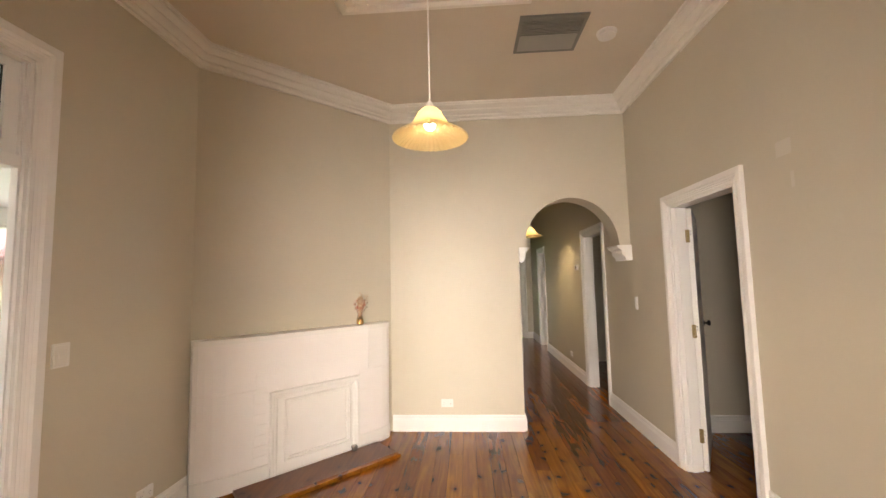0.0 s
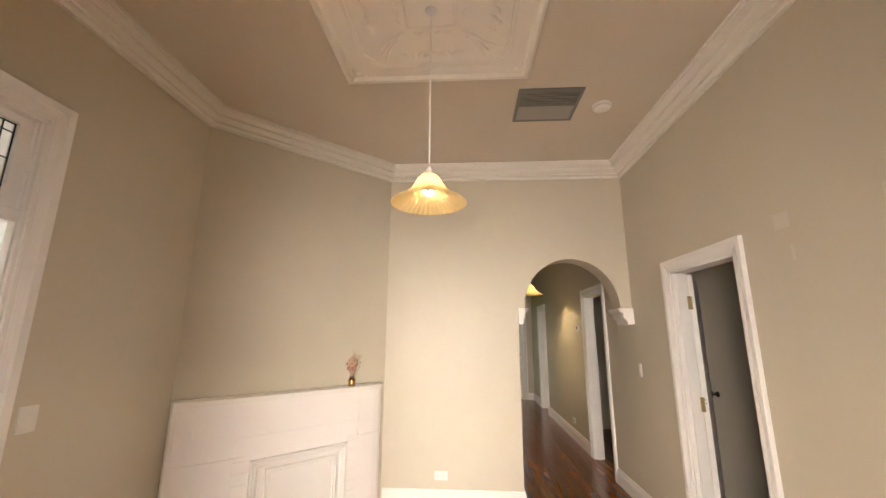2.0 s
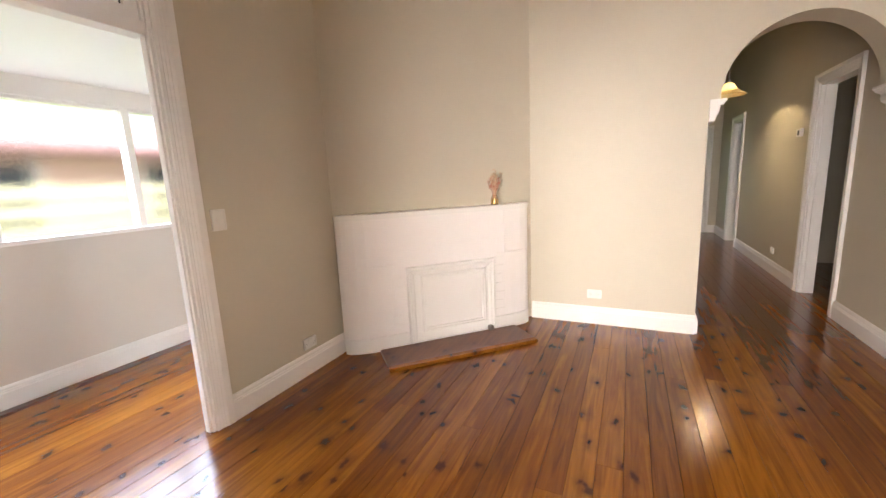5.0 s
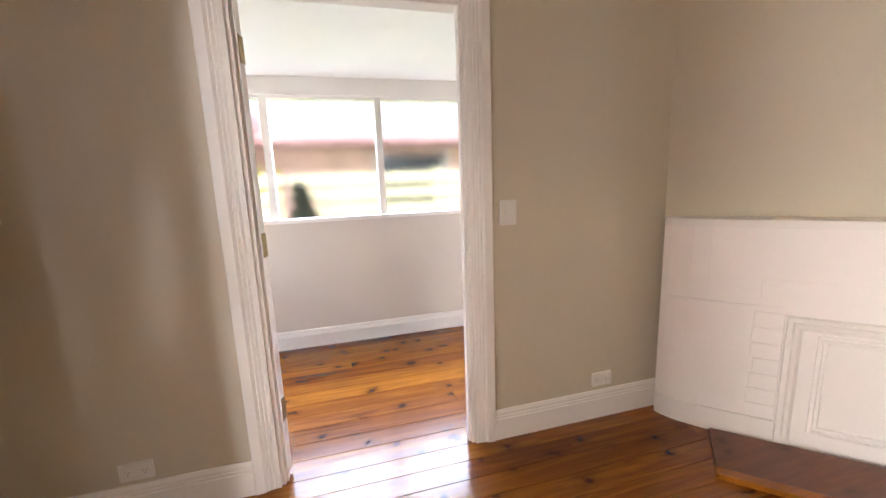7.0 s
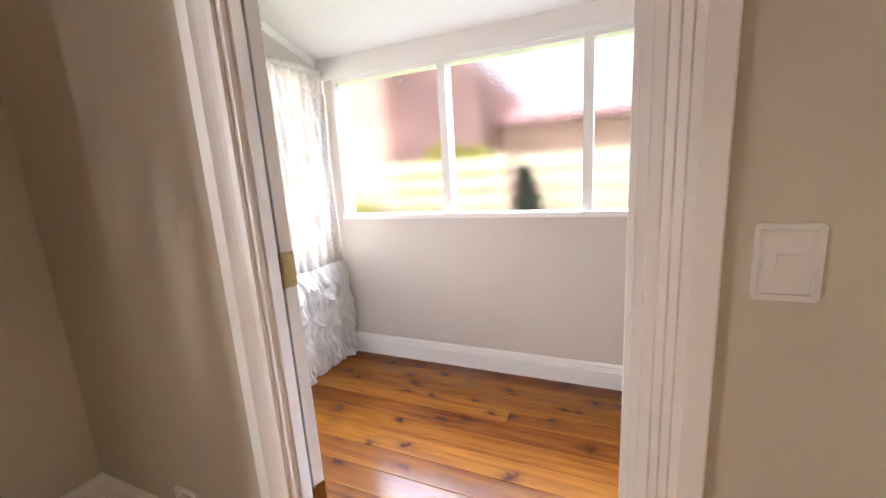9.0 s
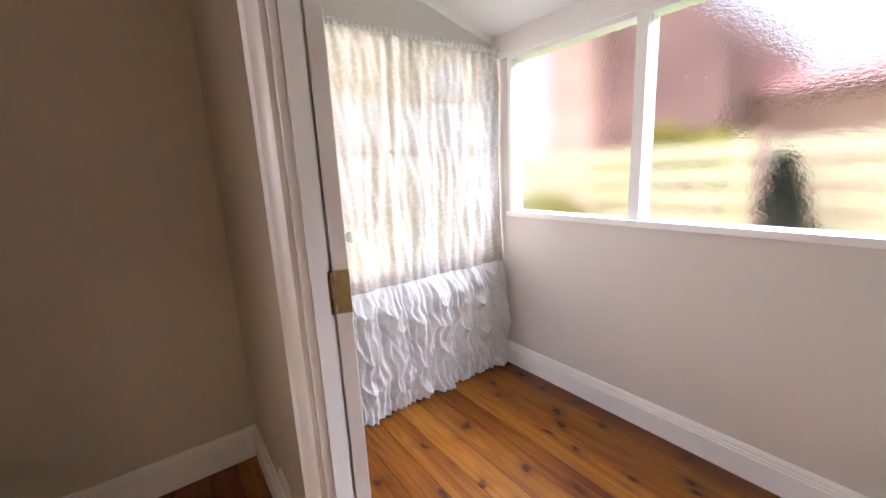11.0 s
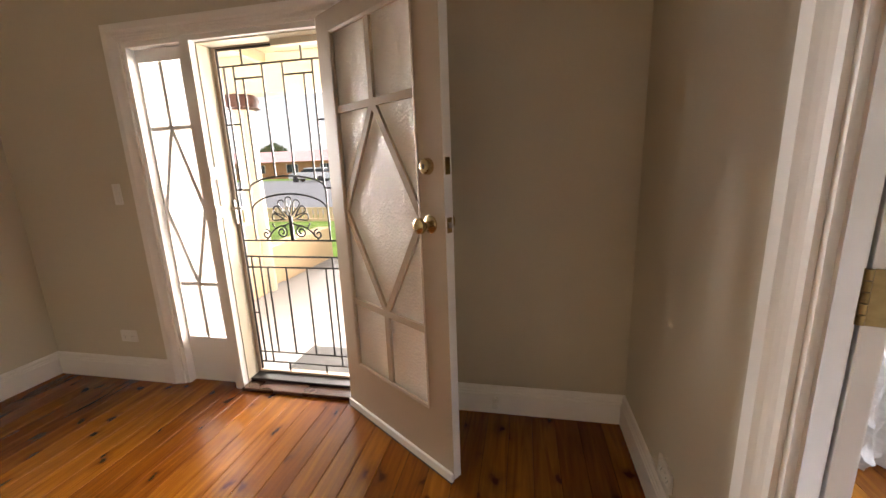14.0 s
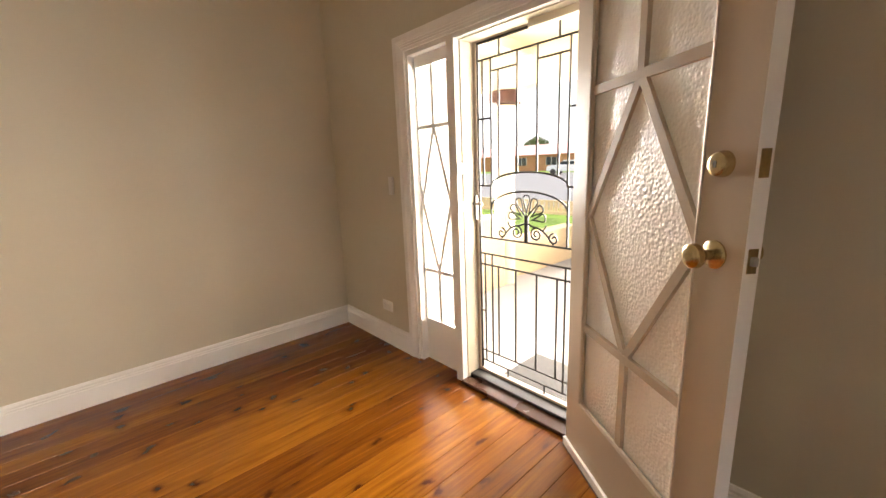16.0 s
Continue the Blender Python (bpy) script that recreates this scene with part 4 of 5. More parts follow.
# switches and outlets
def plate(name, put, u, v, w, h, label, rockers, wide=False):
    ob = holder(name, label, name.replace("_", " "), Matrix.Identity(4))
    bm = bmesh.new()
    c = 0.004
    extrude(bm, [(u - w / 2 + c, v - h / 2), (u + w / 2 - c, v - h / 2), (u + w / 2, v - h / 2 + c), (u + w / 2, v + h / 2 - c), (u + w / 2 - c, v + h / 2), (u - w / 2 + c, v + h / 2), (u - w / 2, v + h / 2 - c), (u - w / 2, v - h / 2 + c)], 0, 0.009, put)
    part("face_plate", bm, M_PLASTIC, ob)
    bm = bmesh.new()
    e = 0.010
    sweep(bm, [(u - w / 2 + e, v - h / 2 + e), (u + w / 2 - e, v - h / 2 + e), (u + w / 2 - e, v + h / 2 - e), (u - w / 2 + e, v + h / 2 - e)],
          [(-0.0035, 0.0085), (-0.0025, 0.0115), (0.0, 0.0115), (0.0015, 0.0085)], put, closed=True)
    part("cover_rim", bm, M_PLASTIC, ob)
    for du, dv, a, b in rockers:
        bm = bmesh.new()
        extrude(bm, [(u + du - a, v + dv - b), (u + du + a, v + dv - b), (u + du + a, v + dv + b), (u + du - a, v + dv + b)], 0.009, 0.013, put)
        part("rocker", bm, M_PLASTIC, ob)
    if wide:
        for du in (-w * 0.25, w * 0.25):
            for a, b in ((-0.007, 0.004), (0.007, 0.004), (0, -0.008)):
                bm = bmesh.new()
                extrude(bm, [(u + du + a - 0.001, v + b - 0.006), (u + du + a + 0.001, v + b - 0.006), (u + du + a + 0.001, v + b), (u + du + a - 0.001, v + b)], 0.009, 0.0095, put)
                part("socket_slot", bm, M_BLACK, ob)
    return ob


WEST, EAST, NORTH, SOUTH = on_x(XL, 1), on_x(XR, -1), on_y(YF, -1), on_y(YB, 1)
SOCK = [(-0.012, 0.022, 0.005, 0.008), (0.012, 0.022, 0.005, 0.008)]
plate("light_switch", WEST, 1.948, 1.137, 0.082, 0.115, "white wall switch plate beside the doorway", [(0, 0.0, 0.014, 0.014)])
plate("power_outlet", WEST, 2.488, 0.215, 0.118, 0.075, "white double power outlet low on the wall", SOCK, True)
plate("power_outlet", WEST, 0.345, 0.21, 0.118, 0.075, "white double power outlet low on the wall", SOCK, True)
plate("power_outlet", EAST, 2.41, 0.255, 0.118, 0.075, "white double power outlet low on the wall", SOCK, True)
plate("power_outlet", NORTH, -0.047, 0.265, 0.118, 0.075, "white double power outlet low on the wall", SOCK, True)
plate("power_outlet", EAST, 6.46, 0.272, 0.118, 0.075, "white double power outlet in the hallway", SOCK, True)
plate("light_switch", EAST, 3.99, 1.205, 0.05, 0.12, "white wall switch plate by the arch", [(0, 0, 0.01, 0.014)])
th = thing("thermostat", boxes((XR - 0.03, XR, 5.88, 5.99, 1.565, 1.645), bevel=0.005), M_PLASTIC, "small white thermostat with dark display", "thermostat")
part("display", boxes((XR - 0.032, XR - 0.029, 5.90, 5.95, 1.58, 1.63)), M_BLACK, th)
plate("power_outlet", SOUTH, 1.15, 0.30, 0.118, 0.075, "white double power outlet low on the wall", SOCK, True)
plate("light_switch", SOUTH, 1.005, 1.19, 0.05, 0.12, "white wall switch beside the front door", [(0, 0, 0.01, 0.014)])
bm = bmesh.new()
caps(bm, lathe(bm, [(0.018, 0), (0.018, 0.006), (0.010, 0.012), (0.010, 0.045), (0.017, 0.05), (0.017, 0.062), (0.008, 0.064)], 18, lambda p: Vector((p.x, p.z, p.y))))
thing("door_stop", bm, M_PLASTIC, "white door stop on the baseboard", "door stop", m=pose(-1.162, YB + 0.02, 0.08), smooth=True)

# patches of lighter paint on the east wall
for y, z, w, h in ((2.17, 2.09, 0.095, 0.08), (2.13, 1.92, 0.02, 0.08), (1.63, 2.07, 0.10, 0.06)):
    thing("paint_patch", boxes((XR - 0.0012, XR + 0.001, y - w / 2, y + w / 2, z - h / 2, z + h / 2)), M_PATCH, "lighter filled patch on the painted wall", "paint patch", "structure")

# vase with dried flowers on the mantel
vase_at = DIAG @ Vector((1.30, -0.10, 1.071))
vase = holder("vase", "small amber glass vase of dried flowers on the mantel", "vase", Matrix.Translation(vase_at))
bm = bmesh.new()
caps(bm, lathe(bm, [(0.028, 0), (0.031, 0.004), (0.031, 0.055), (0.024, 0.066), (0.02, 0.07), (0.022, 0.082), (0.018, 0.082), (0.017, 0.07), (0.027, 0.052), (0.027, 0.006)], 24))
part("jar", bm, M_JAR, vase, "pale glass jar", smooth=True)
bm = bmesh.new()
lathe(bm, [(0.0316, 0.012), (0.0318, 0.02), (0.0318, 0.045), (0.0316, 0.05)], 24)
part("band", bm, M_GOLD, vase, "gold band", smooth=True)
rng = random.Random(12)
for colour, count, spread, up in ((M_STEMG, 4, 0.6, 0.17), (M_PINK, 15, 0.45, 0.16), (M_PAMPAS, 16, 0.32, 0.21)):
    bm = bmesh.new()
    for k in range(count):
        a, t = rng.uniform(0, math.tau), rng.uniform(0.15, 1) * spread
        d3 = Vector((math.cos(a) * t, math.sin(a) * t, 1)).normalized()
        L = up * rng.uniform(0.7, 1.05)
        p0 = Vector((0, 0, 0.05))
        tube(bm, [p0, p0 + d3 * L * 0.5, p0 + d3 * L], 0.0012, 5)
        for j in range(9 if colour != M_STEMG else 3):
            c = p0 + d3 * L * rng.uniform(0.55, 1.05) + Vector([rng.gauss(0, 0.006) for _ in range(3)])
            e = (d3 + Vector([rng.gauss(0, 0.6) for _ in range(3)])).normalized()
            s2 = e.orthogonal().normalized() * rng.uniform(0.003, 0.006)
            tip = c + e * rng.uniform(0.012, 0.028)
            v = [bm.verts.new(q) for q in (c - s2 * 0.3, c + (tip - c) * 0.5 + s2, tip, c + (tip - c) * 0.5 - s2)]
            bm.faces.new(v)
    part("dried_flowers", bm, colour, vase, {M_STEMG: "brown seed stems", M_PINK: "dusty pink dried blooms", M_PAMPAS: "cream pampas plumes"}[colour])

# leadlight cames of the transom
bm = bmesh.new()
y0, y1, z0, z1 = LDOOR[0] + 0.085, LDOOR[1] - 0.085, 2.115, 2.45
for y in (y0 + 0.004, y0 + 0.05, y1 - 0.05, y1 - 0.004):
    tube(bm, [(0, y, z0), (0, y, z1)], 0.004, 6)
for z in (z0 + 0.004, z0 + 0.045, (z0 + z1) / 2, z1 - 0.045, z1 - 0.004):
    tube(bm, [(0, y0, z), (0, y1, z)], 0.004, 6)
cy, cz = (y0 + y1) / 2, (z0 + z1) / 2
for r in (0.105, 0.19):
    tube(bm, [(0, cy + 1.25 * r * math.cos(k * math.tau / 32), cz + 0.7 * r * math.sin(k * math.tau / 32)) for k in range(32)], 0.004, 6, True)
part("lead_cames", bm, M_BLACK, tran, "dark lead cames")

# embossing of the ceiling panel
def ridge(points, r=0.009, closed=False):
    bm = bmesh.new()
    tube(bm, [(u, v, -0.013) for u, v in points], r, 8, closed)
    part("ridge", bm, M_ROSE, rose, smooth=True)


for a, c in ((0.47, 0.1), (0.445, 0.1)):
    ridge([(-a + c, -a), (a - c, -a), (a, -a + c), (a, a - c), (a - c, a), (-a + c, a), (-a, a - c), (-a, -a + c)], 0.008, True)
ridge([(-0.14, -0.14), (0.14, -0.14), (0.14, 0.14), (-0.14, 0.14)], 0.008, True)
part("centre_square", boxes((-0.125, 0.125, -0.125, 0.125, -0.026, -0.012), bevel=0.006), M_ROSE, rose)
for sx in (-1, 1):
    for sy in (-1, 1):
        ridge([(sx * 0.17, sy * 0.17), (sx * 0.26, sy * 0.26), (sx * 0.33, sy * 0.35)], 0.009)
        ridge([(sx * 0.22, sy * 0.2), (sx * 0.30, sy * 0.27), (sx * 0.39, sy * 0.31)], 0.010)
        ridge([(sx * 0.2, sy * 0.22), (sx * 0.27, sy * 0.30), (sx * 0.31, sy * 0.39)], 0.010)
        bm = bmesh.new()
        for u, v, r in ((0.53, 0.53, 0.022), (0.49, 0.55, 0.014), (0.55, 0.49, 0.014), (0.555, 0.43, 0.012), (0.43, 0.555, 0.012)):
            bmesh.ops.create_uvsphere(bm, u_segments=10, v_segments=6, radius=r, matrix=pose(sx * u, sy * v, -0.012) @ Matrix.Diagonal((1, 1, 0.6, 1)))
        part("corner_buds", bm, M_ROSE, rose, smooth=True)
for turn in range(4):
    m4 = pose(0, 0, 0, 0, 0, 90 * turn)
    bm = bmesh.new()
    for k in range(-4, 5):
        r = 0.024 if k % 2 else 0.015
        bmesh.ops.create_uvsphere(bm, u_segments=10, v_segments=6, radius=r, matrix=m4 @ pose(k * 0.042, 0.355 + (0.012 if k % 2 else -0.008), -0.012, 0, 0, 30 * k) @ Matrix.Diagonal((1.3, 0.6, 0.6, 1)))
    for s in (-1, 1):
        tube(bm, [m4 @ Vector((s * u, v, -0.013)) for u, v in ((0.03, 0.37), (0.07, 0.335), (0.11, 0.375), (0.15, 0.335), (0.19, 0.36), (0.21, 0.345))], 0.007, 6)
        tube(bm, [m4 @ Vector((s * u, v, -0.013)) for u, v in ((0.02, 0.19), (0.05, 0.175), (0.08, 0.195), (0.11, 0.18))], 0.006, 6)
    part("garland", bm, M_ROSE, rose, smooth=True)

# lace curtain on the sunroom's front wall
curtain = holder("lace_curtain", "sheer white lace curtain with a ruched lower half", "curtain", pose(-3.42, -0.125, SUN_Z))
CW, CT = 1.30, 2.045


def cloth(nu, nv, z0, z1, depth):
    bm = bmesh.new()
    grid = []
    for j in range(nv + 1):
        z = z0 + (z1 - z0) * j / nv
        row = []
        for i in range(nu + 1):
            u = CW * i / nu
            row.append(bm.verts.new((u, depth(u, z), z)))
        grid.append(row)
    for r, s in zip(grid, grid[1:]):
        for i in range(nu):
            bm.faces.new((r[i], r[i + 1], s[i + 1], s[i]))
    return bm, grid


def drape(u, z):
    n = noise.noise(Vector((u * 7, z * 0.8, 3))) * 0.034 + noise.noise(Vector((u * 22 + z * 1.5, z * 1.6, 9))) * 0.020 + noise.noise(Vector((u * 30 - z * 4, z * 5, 1))) * 0.009
    return n - 0.05


bm, _ = cloth(200, 120, 0.60, CT, drape)
part("sheer", bm, M_LACE, curtain, "sheer patterned lace", smooth=True)


def ruche(u, z):
    """Hanging loops between gathering lines, deeper towards their middle."""
    f = (u + 0.05 * noise.noise(Vector((u * 3, z * 2.2, 11)))) / 0.16
    side = abs((f % 1) - 0.5) * 2
    sag = z + 0.17 * (1 - side ** 2) + 0.03 * noise.noise(Vector((u * 8, z * 3, 5)))
    fold = 1 - 2 * abs(math.sin(sag * 15 + 2.3 * math.floor(f) + 1.4 * noise.noise(Vector((u * 9, z * 6, 2))))) ** 0.7
    k = min(1.0, max(0.0, (0.74 - z) / 0.12))
    gather = math.sin(u * 150 + 5 * noise.noise(Vector((u * 6, z * 5, 3))) + 3 * math.sin(z * 9 + f)) * (0.45 + 0.55 * side)
    loop = 0.018 * fold * (1 - side ** 2) + 0.04 * (1 - side ** 2)
    return drape(u, z) * (1 - k) + k * (loop + 0.015 * gather + 0.022 * noise.noise(Vector((u * 24, z * 6, 7))) + 0.012 * noise.noise(Vector((u * 75, z * 14, 8))))


bm, grid = cloth(260, 130, 0.012, 0.735, ruche)
for i, v in enumerate(grid[0]):
    v.co.z = 0.012 + 0.018 * abs(math.sin(i * 0.09)) + 0.008 * noise.noise(Vector((i * 0.13, 0, 0)))
for row in grid:
    for v in row:
        v.co.x += 0.012 * noise.noise(Vector((v.co.x * 14, 0, v.co.z * 16)))
part("ruched_skirt", bm, M_RUCHE, curtain, "gathered white lace puffs", smooth=True)
bm = bmesh.new()
pts = [(CW * k / 130, -0.045 + 0.006 * math.sin(k * 2.1) + 0.006 * noise.noise(Vector((k * 0.8, 0, 0))), CT + 0.012 + 0.006 * noise.noise(Vector((k * 0.6, 4, 0)))) for k in range(131)]
tube(bm, pts, 0.017, 8)
part("heading", bm, M_RUCHE, curtain, "gathered curtain heading", smooth=True)

# window behind the curtain
wf = holder("window_7", "timber window behind the lace curtain", "window", pose(-3.33, -0.295, 0), "structure")
part("window_frame", boxes((0, 0.05, -0.04, 0.04, 0.72, 2.02), (1.22, 1.27, -0.04, 0.04, 0.72, 2.02), (0.05, 1.22, -0.04, 0.04, 1.97, 2.02), (0.05, 1.22, -0.04, 0.04, 0.72, 0.77)), M_CREAM, wf)
for z in (1.10, 1.42, 1.72):
    part("glazing_bar", boxes((0.05, 1.22, -0.02, 0.02, z - 0.011, z + 0.011)), M_CREAM, wf)
part("glazing_bar", boxes((0.62, 0.65, -0.02, 0.02, 0.77, 1.97)), M_CREAM, wf)

# ---- outside ----
M_GRASS = paint("lawn_grass", (0.17, 0.27, 0.03), 0.9, 0.35, 0.6, 60)
M_CONC = paint("pale_concrete", (0.26, 0.25, 0.25), 0.8, 0.1, 0.3, 40)
M_RENDER = paint("peach_render", (0.62, 0.45, 0.27), 0.8, 0.06, 0.3, 60)
M_BRICK = paint("red_brick", (0.60, 0.39, 0.33), 0.85, 0.25, 0.4, 12)
# brown brick, darkened for the shade on the neighbour's wing; the stake shares it
M_BROWN = paint("shaded_brown_brick", (0.26, 0.155, 0.14), 0.85, 0.25, 0.4, 12)
M_ORANGE = paint("orange_brick", (0.48, 0.22, 0.11), 0.85, 0.2, 0.4, 12)
M_ROOF = paint("red_roof_tile", (0.72, 0.42, 0.39), 0.7, 0.15, 0.4, 8)
M_FENCE = paint("cream_fence_paint", (0.46, 0.41, 0.26), 0.6, 0.10)
M_REDTRIM = paint("dark_red_paint", (0.05, 0.012, 0.010), 0.5)
M_LEAF = paint("shrub_leaf", (0.15, 0.18, 0.08), 0.7, 0.4)
M_LEAFY = paint("yellow_shrub_leaf", (0.34, 0.32, 0.04), 0.7, 0.3)
M_BARK = paint("grey_bark", (0.14, 0.10, 0.07), 0.9, 0.3)
M_CARWHITE = paint("white_car_paint", (0.75, 0.75, 0.76), 0.2, 0.02, 0.0, coat=0.5)
M_CARGLASS = paint("dark_car_window", (0.02, 0.025, 0.035), 0.1, 0.05, 0.0)
M_RUBBER = paint("tyre_rubber", (0.02, 0.02, 0.02), 0.8)

bm = bmesh.new()
ys = [400, 12, -3.6, -10.5, -13, -18, -45, -400]
zs = [-0.3, -0.3, -0.25, -0.5, -0.5, -0.45, -0.22, 0.4]
rows = [[bm.verts.new((x, y, z)) for x in (-400, -40, 0, 40, 400)] for y, z in zip(ys, zs)]
for r, s in zip(rows, rows[1:]):
    for k in range(4):
        bm.faces.new((r[k], r[k + 1], s[k + 1], s[k]))
thing("ground", bm, M_GRASS, "mown bright green lawn", "ground", "structure")
bm = bmesh.new()
for (y0, z0), (y1, z1) in zip(((-12, -0.475), (-18, -0.425)), ((-18, -0.425), (-43, -0.215))):
    a = [bm.verts.new(p) for p in ((-60, y0, z0), (120, y0, z0), (120, y1, z1), (-60, y1, z1))]
    bm.faces.new(a)
thing("road", bm, M_CONC, "sunlit pale street", "road", "structure")
thing("porch_floor", boxes((-2.4, 2.9, -2.7, YB - 0.161, -0.35, -0.12)), M_CONC, "pale concrete porch floor", "porch", "structure")
thing("path", boxes((-2.0, 2.9, -4.0, -2.704, -0.35, -0.135)), M_CONC, "pale sunlit concrete path", "path", "structure")
thing("door_mat", boxes((-0.42, 0.36, -1.0, -0.5, -0.12, -0.105), bevel=0.004), M_RUBBER, "dark grey door mat on the porch", "door mat")
# west end, out of sight, added to keep sun off the curtain window
thing("porch_roof", boxes((-4.4, 3.4, -2.5, YB - 0.16, 2.46, 2.54)), M_CREAM, "cream painted porch ceiling", "porch roof", "structure")
thing("porch_beam", boxes((-4.4, 3.4, -2.46, -2.24, 2.08, 2.46), bevel=0.01), M_CREAM, "cream painted porch beam", "beam", "structure")
for k in range(3):
    thing("porch_rafter", boxes((0.4 + 0.9 * k, 0.46 + 0.9 * k, -2.24, YB - 0.17, 2.36, 2.46)), M_CREAM, "cream painted porch rafter", "rafter", group="rafters under the porch roof")
thing("house_roof", boxes((XS, 4.9, YB - 0.16, 10.6, 3.45, 3.55)), M_ROOF, "roof over the house", "roof", "structure")
bm = bmesh.new()
caps(bm, lathe(bm, [(0.125, -0.12), (0.118, 0.9), (0.11, 1.90), (0.125, 1.90), (0.125, 1.93)], 28))
col = thing("porch_column", bm, M_CREAM, "round cream porch column with dark red capital", "column", m=pose(1.72, -2.32, 0), smooth=True)
bm = bmesh.new()
caps(bm, lathe(bm, [(0.13, 1.93), (0.19, 1.95), (0.19, 2.03), (0.17, 2.08)], 28))
part("capital", bm, M_REDTRIM, col, "dark red capital", smooth=True)
thing("porch_wall", boxes((1.62, 1.86, -2.2, YB - 0.17, -0.12, 0.72), bevel=0.01), M_RENDER, "low peach rendered porch wall", "wall", "structure")
thing("garden_wall", boxes((1.75, 1.97, -4.1, -2.45, -0.3, 0.36), bevel=0.012), M_RENDER, "low peach rendered garden wall", "wall", "structure")
bm = bmesh.new()
tube(bm, [(3.62, -4.9, -0.3), (3.62, -4.9, 3.4)], 0.05, 12)
thing("pole", bm, M_RENDER, "slim pinkish pole in the front garden", "pole")

# front fence with pickets
ffence = holder("front_fence", "peach rendered front fence with pale pickets", "fence", pose(0, -10.6, -0.52))
part("fence_wall", boxes((-8, 24, 0, 0.2, 0, 0.12)), M_RENDER, ffence)
part("fence_rail", boxes((-8, 24, 0.05, 0.12, 0.44, 0.49)), M_RENDER, ffence)
for k in range(76):
    x = -2 + 0.19 * k
    part("picket", boxes((x, x + 0.13, 0.06, 0.11, 0.12, 0.44)), M_RENDER, ffence)

# parked car
car = holder("car", "white parked car on the street", "car", pose(21.8, -38.6, -0.26, 0, 0, 4))
bm = bmesh.new()
body = [(-2.2, 0.35), (-2.25, 0.8), (-2.1, 1.0), (-1.2, 1.08), (1.5, 1.08), (2.2, 0.95), (2.3, 0.4)]
extrude(bm, body, -0.85, 0.85, lambda u, v, h: (u, h, v))
bmesh.ops.bevel(bm, geom=bm.edges[:], offset=0.06, segments=2, affect="EDGES")
part("body", bm, M_CARWHITE, car, smooth=True)
bm = bmesh.new()
extrude(bm, [(-1.95, 1.07), (-1.7, 1.42), (0.4, 1.45), (0.95, 1.07)], -0.75, 0.75, lambda u, v, h: (u, h, v))
part("windows", bm, M_CARGLASS, car, "dark car windows")
bm = bmesh.new()
extrude(bm, [(-1.75, 1.42), (-1.55, 1.56), (0.25, 1.57), (0.5, 1.44)], -0.74, 0.74, lambda u, v, h: (u, h, v))
part("roof", bm, M_CARWHITE, car)
for x in (-1.4, 1.45):
    for y in (-0.86, 0.7):
        bm = bmesh.new()
        tube(bm, [(x, y, 0.33), (x, y + 0.18, 0.33)], 0.33, 20)
        part("wheel", bm, M_RUBBER, car)

# house across the street
oh = holder("street_house", "orange brick house with a red tiled roof across the street", "house", pose(33, -52, -0.25))
part("wall", boxes((-16, 16, -8, 0, 0, 2.6)), M_ORANGE, oh)
bm = bmesh.new()
extrude(bm, [(0.7, 2.5), (-4, 4.2), (-8.7, 2.5)], -16.6, 16.6, lambda u, v, h: (h, u, v))
part("roof", bm, M_ROOF, oh)
for x in (-12, -7, -1.5, 4, 9):
    w = part("window", boxes((x, x + 1.8, 0.0, 0.05, 0.9, 2.1)), M_CARGLASS, oh)
    for a in (x - 0.06, x + 0.87, x + 1.8):
        part("frame_bar", boxes((a, a + 0.06, 0.051, 0.08, 0.85, 2.15)), M_CARWHITE, w)


def leaves(bm, rng, centre, radius, count, size):
    for _ in range(count):
        d3 = Vector([rng.gauss(0, 1) for _ in range(3)]).normalized() * radius * rng.uniform(0.35, 1.0) ** 0.6
        c = Vector(centre) + Vector((d3.x, d3.y, d3.z * 0.8))
        a = Vector([rng.gauss(0, 1) for _ in range(3)]).normalized()
        b = a.orthogonal().normalized()
        s = size * rng.uniform(0.6, 1.3)
        bm.faces.new([bm.verts.new(c + q) for q in (a * s, b * s * 0.5, -a * s, -b * s * 0.5)])


def shrub(name, x, y, z, trunk, blobs, count, size, leaf_mat, label, category, seed):
    rng = random.Random(seed)
    h = holder(name, label, category, pose(x, y, z))
    bm = bmesh.new()
    for bx, by, bz, r in blobs:
        tube(bm, [(0, 0, 0), (bx * 0.3, by * 0.3, bz * 0.5), (bx, by, bz)], trunk, 6)
    part("trunk", bm, M_BARK, h)
    bm = bmesh.new()
    for bx, by, bz, r in blobs:
        leaves(bm, rng, (bx, by, bz), r, count, size)
    part("crown", bm, leaf_mat, h)
    return h


shrub("tree", 66, -98, 0.0, 0.2, [(0, 0, 6.6, 2.2), (-2, 0.4, 5.8, 1.7), (2.3, 0, 6.0, 1.9)], 260, 0.4, M_LEAF, "grey-green tree far down the street", "tree", 5)

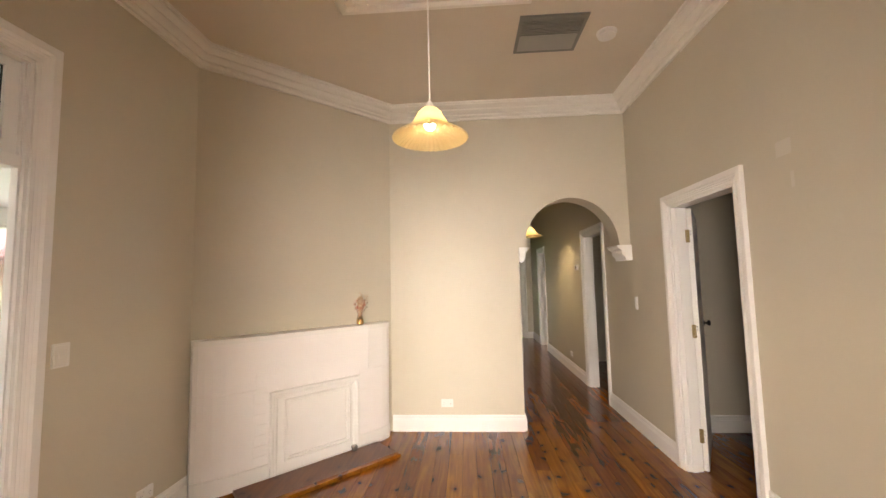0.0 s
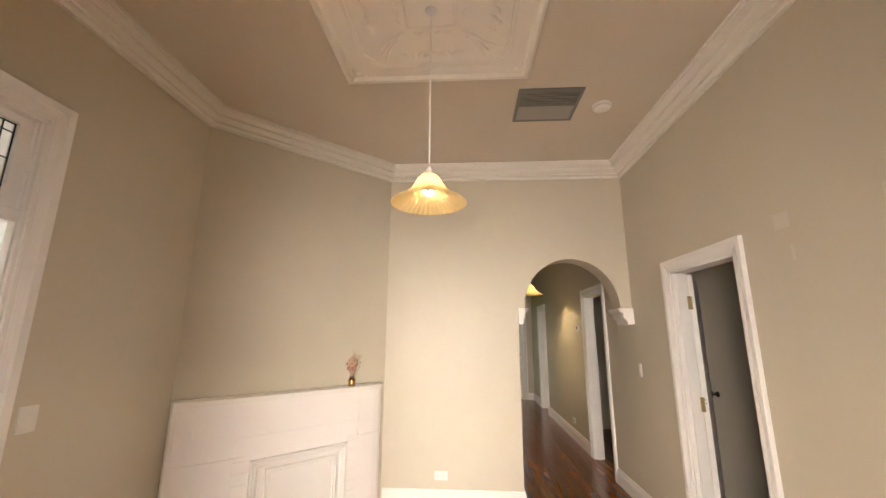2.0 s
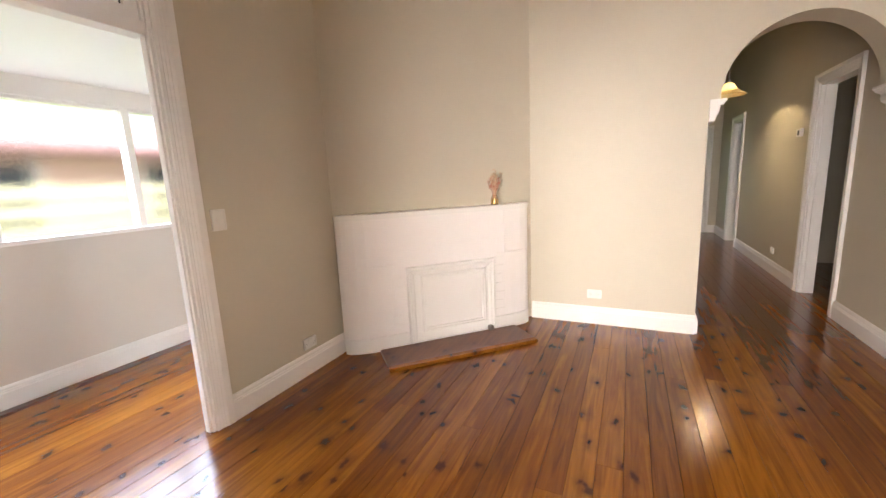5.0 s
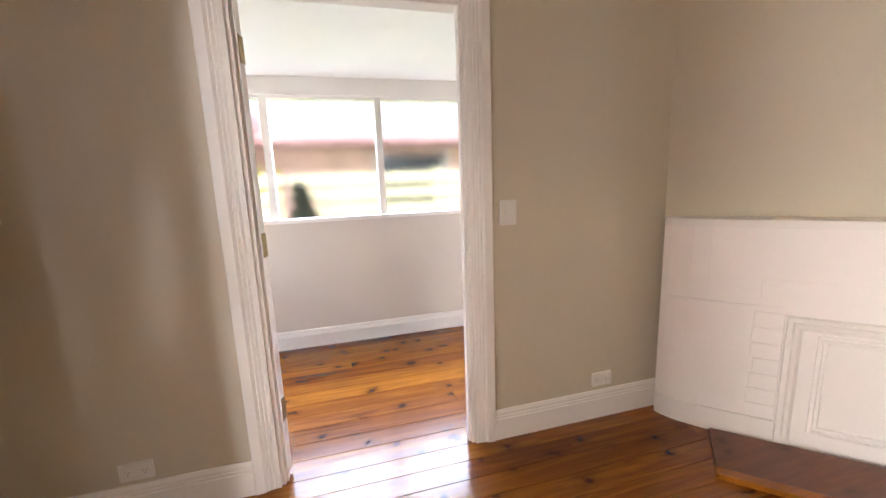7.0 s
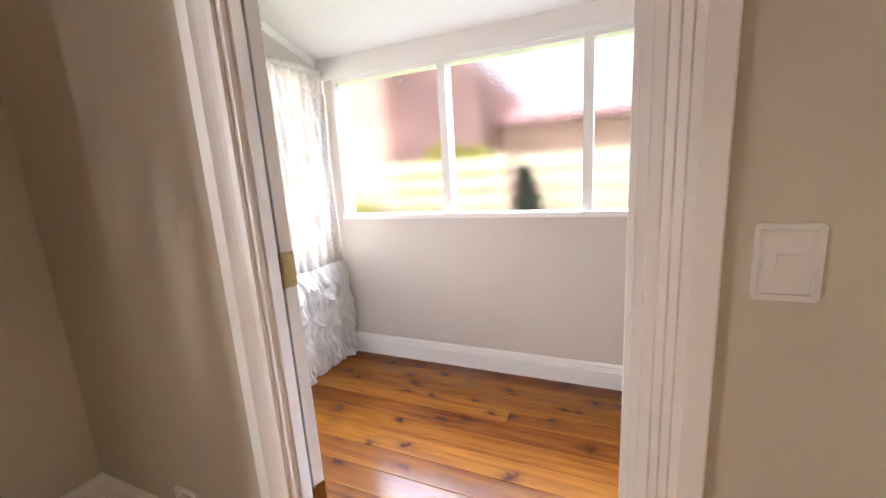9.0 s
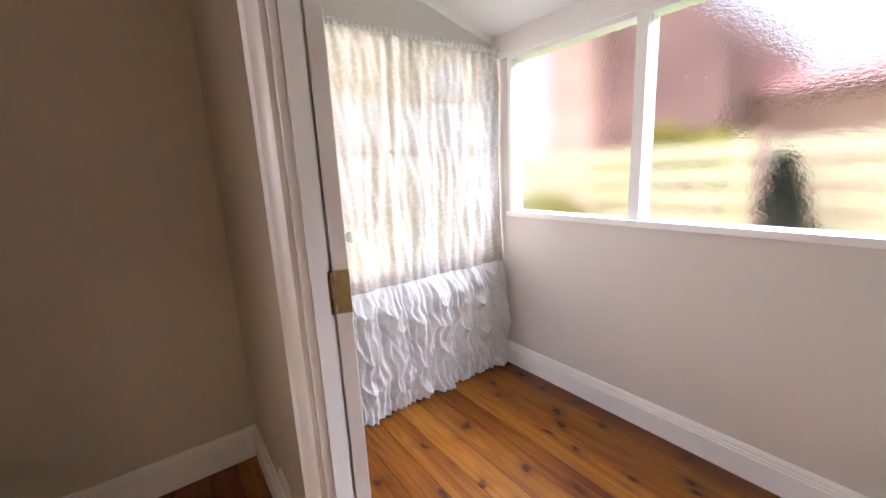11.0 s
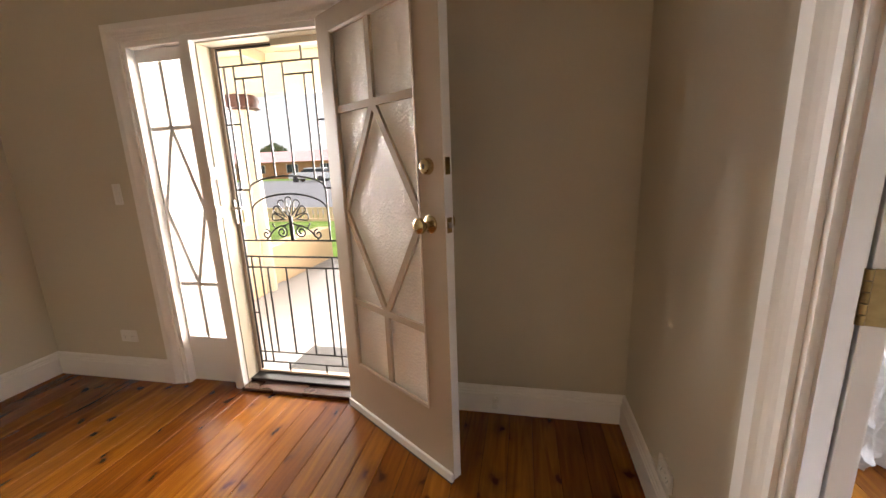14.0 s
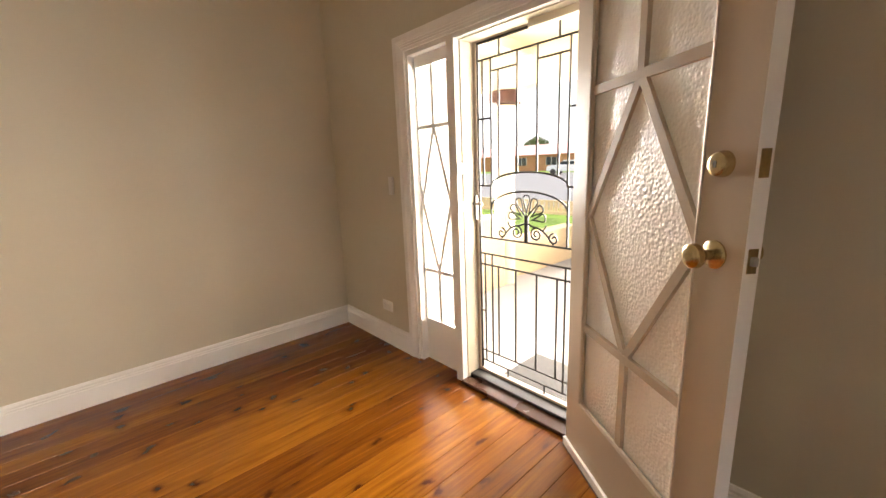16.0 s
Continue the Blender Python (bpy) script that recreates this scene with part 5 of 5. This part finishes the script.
# side fence, shrubs and the neighbour's house
fence = holder("side_fence", "cream horizontal-board side fence", "fence", pose(-6.0, 0, -0.3))
for k in range(8):
    part("board", boxes((0, 0.03, -7, 9, 0.03 + 0.222 * k, 0.222 * k + 0.175), bevel=0.006), M_FENCE, fence)
for k in range(7):
    part("post", boxes((-0.1, -0.001, -6.9 + 2.4 * k, -6.8 + 2.4 * k, 0, 1.78)), M_FENCE, fence)
shrub("shrub", -5.72, 0.80, -0.3, 0.02, [(0, 0, 0.6, 0.26), (0.02, 0.02, 0.95, 0.22), (0, -0.02, 1.2, 0.17), (0, -0.03, 1.4, 0.12), (0.0, -0.05, 1.55, 0.08)], 300, 0.045, M_SHADOWLEAF, "dark narrow shrub in front of the fence", "shrub", 7)
thing("stake", boxes((-5.84, -5.78, 0.55, 0.62, -0.3, 1.5), bevel=0.005), M_BROWN, "reddish timber stake by the fence", "stake")
shrub("shrub", -6.6, -1.05, -0.3, 0.03, [(0, 0, 1.4, 0.5), (0, 0.5, 1.7, 0.4), (0, 1.0, 1.6, 0.4), (0.1, 1.4, 1.55, 0.3)], 320, 0.08, M_LEAFY, "yellow-green shrub behind the fence", "shrub", 9)
shrub("shrub", -5.6, -1.55, -0.3, 0.03, [(0, 0, 1.0, 0.35), (0, 0.35, 0.9, 0.3)], 300, 0.06, M_LEAFY, "yellow-green shrub beside the fence", "shrub", 10)
nb = holder("neighbour_house", "red brick neighbouring house with a red tiled roof", "house", pose(-9.0, 0, -0.3))
part("wall", boxes((-7, 0, -0.43, 12, 0, 2.5)), M_BRICK, nb)
bm = bmesh.new()
extrude(bm, [(0.22, 2.45), (-3.2, 3.3), (-7.5, 2.45)], -0.6, 12.4, lambda u, v, h: (u, h, v))
part("roof", bm, M_ROOF, nb)
part("gutter", boxes((0.18, 0.3, -0.43, 12.4, 2.36, 2.48)), M_REDTRIM, nb)
# the wing's colour holds its shade; the paler pier stands for its lit face
bm = bmesh.new()
extrude(bm, [(-3.15, 0), (-0.43, 0), (-0.43, 3.15), (-2.1, 4.9), (-3.15, 4.2)], -6.0, 1.2, lambda u, v, h: (h, u, v))
part("wing", bm, M_BROWN, nb, "brown brick gabled wing with its shade in the colour")
part("lit_wing_face", boxes((1.2, 1.5, -3.1, -2.15, 0, 4.3)), M_BRICK, nb, "lit face of the wing as a pier of lighter brick")
for y in (2.2, 5.4, 8.4):
    w = part("window", boxes((0.0, 0.04, y, y + 1.5, 1.0, 2.2)), M_CARGLASS, nb)
    part("frame", boxes((0.0, 0.07, y - 0.06, y, 0.95, 2.25), (0.0, 0.07, y + 1.5, y + 1.56, 0.95, 2.25)), M_CARWHITE, w)

# ---- floorboards ----
def board_mesh(w):
    bm = bmesh.new()
    c = 0.0014
    prof = [(0, -0.012), (0, -c), (c, 0), (w - c, 0), (w, -c), (w, -0.012)]
    a = [bm.verts.new((x, 0, z)) for x, z in prof]
    b = [bm.verts.new((x, 1, z)) for x, z in prof]
    bm.faces.new(a[::-1])
    bm.faces.new(b)
    for k in range(5):
        bm.faces.new((a[k], a[k + 1], b[k + 1], b[k]))
    return mesh("floorboard", bm, M_FLOOR)


def lay(x0, x1, y0, y1, width, lo, hi, rng, z=0.0):
    count = round((x1 - x0) / width)
    w = (x1 - x0) / count
    me = board_mesh(w - 0.0012)
    for k in range(count):
        y = y0
        while y < y1 - 1e-3:
            e = min(y1, y + rng.uniform(lo, hi))
            if y1 - e < 0.5:
                e = y1
            ob = new("floorboard", me)
            ob.parent = floor
            ob.location = (x0 + k * w, y, z)
            ob.scale = (1, e - y - 0.001, 1)
            y = e


rng = random.Random(4)
lay(XS, XL, LDOOR[0], LDOOR[1], 0.117, 2, 3, rng)
lay(XL, XR, -0.40, 4.30, 0.112, 2.2, 4.8, rng)
lay(HALL_L, XR, 4.30, HALL_END, 0.112, 2.2, 4.2, rng)
lay(XW, XS, -0.23, SEND, 0.128, 1.4, 3.6, rng, SUN_Z)
lay(XR, 4.5, 0.4, HALL_END, 0.14, 9, 12, rng)
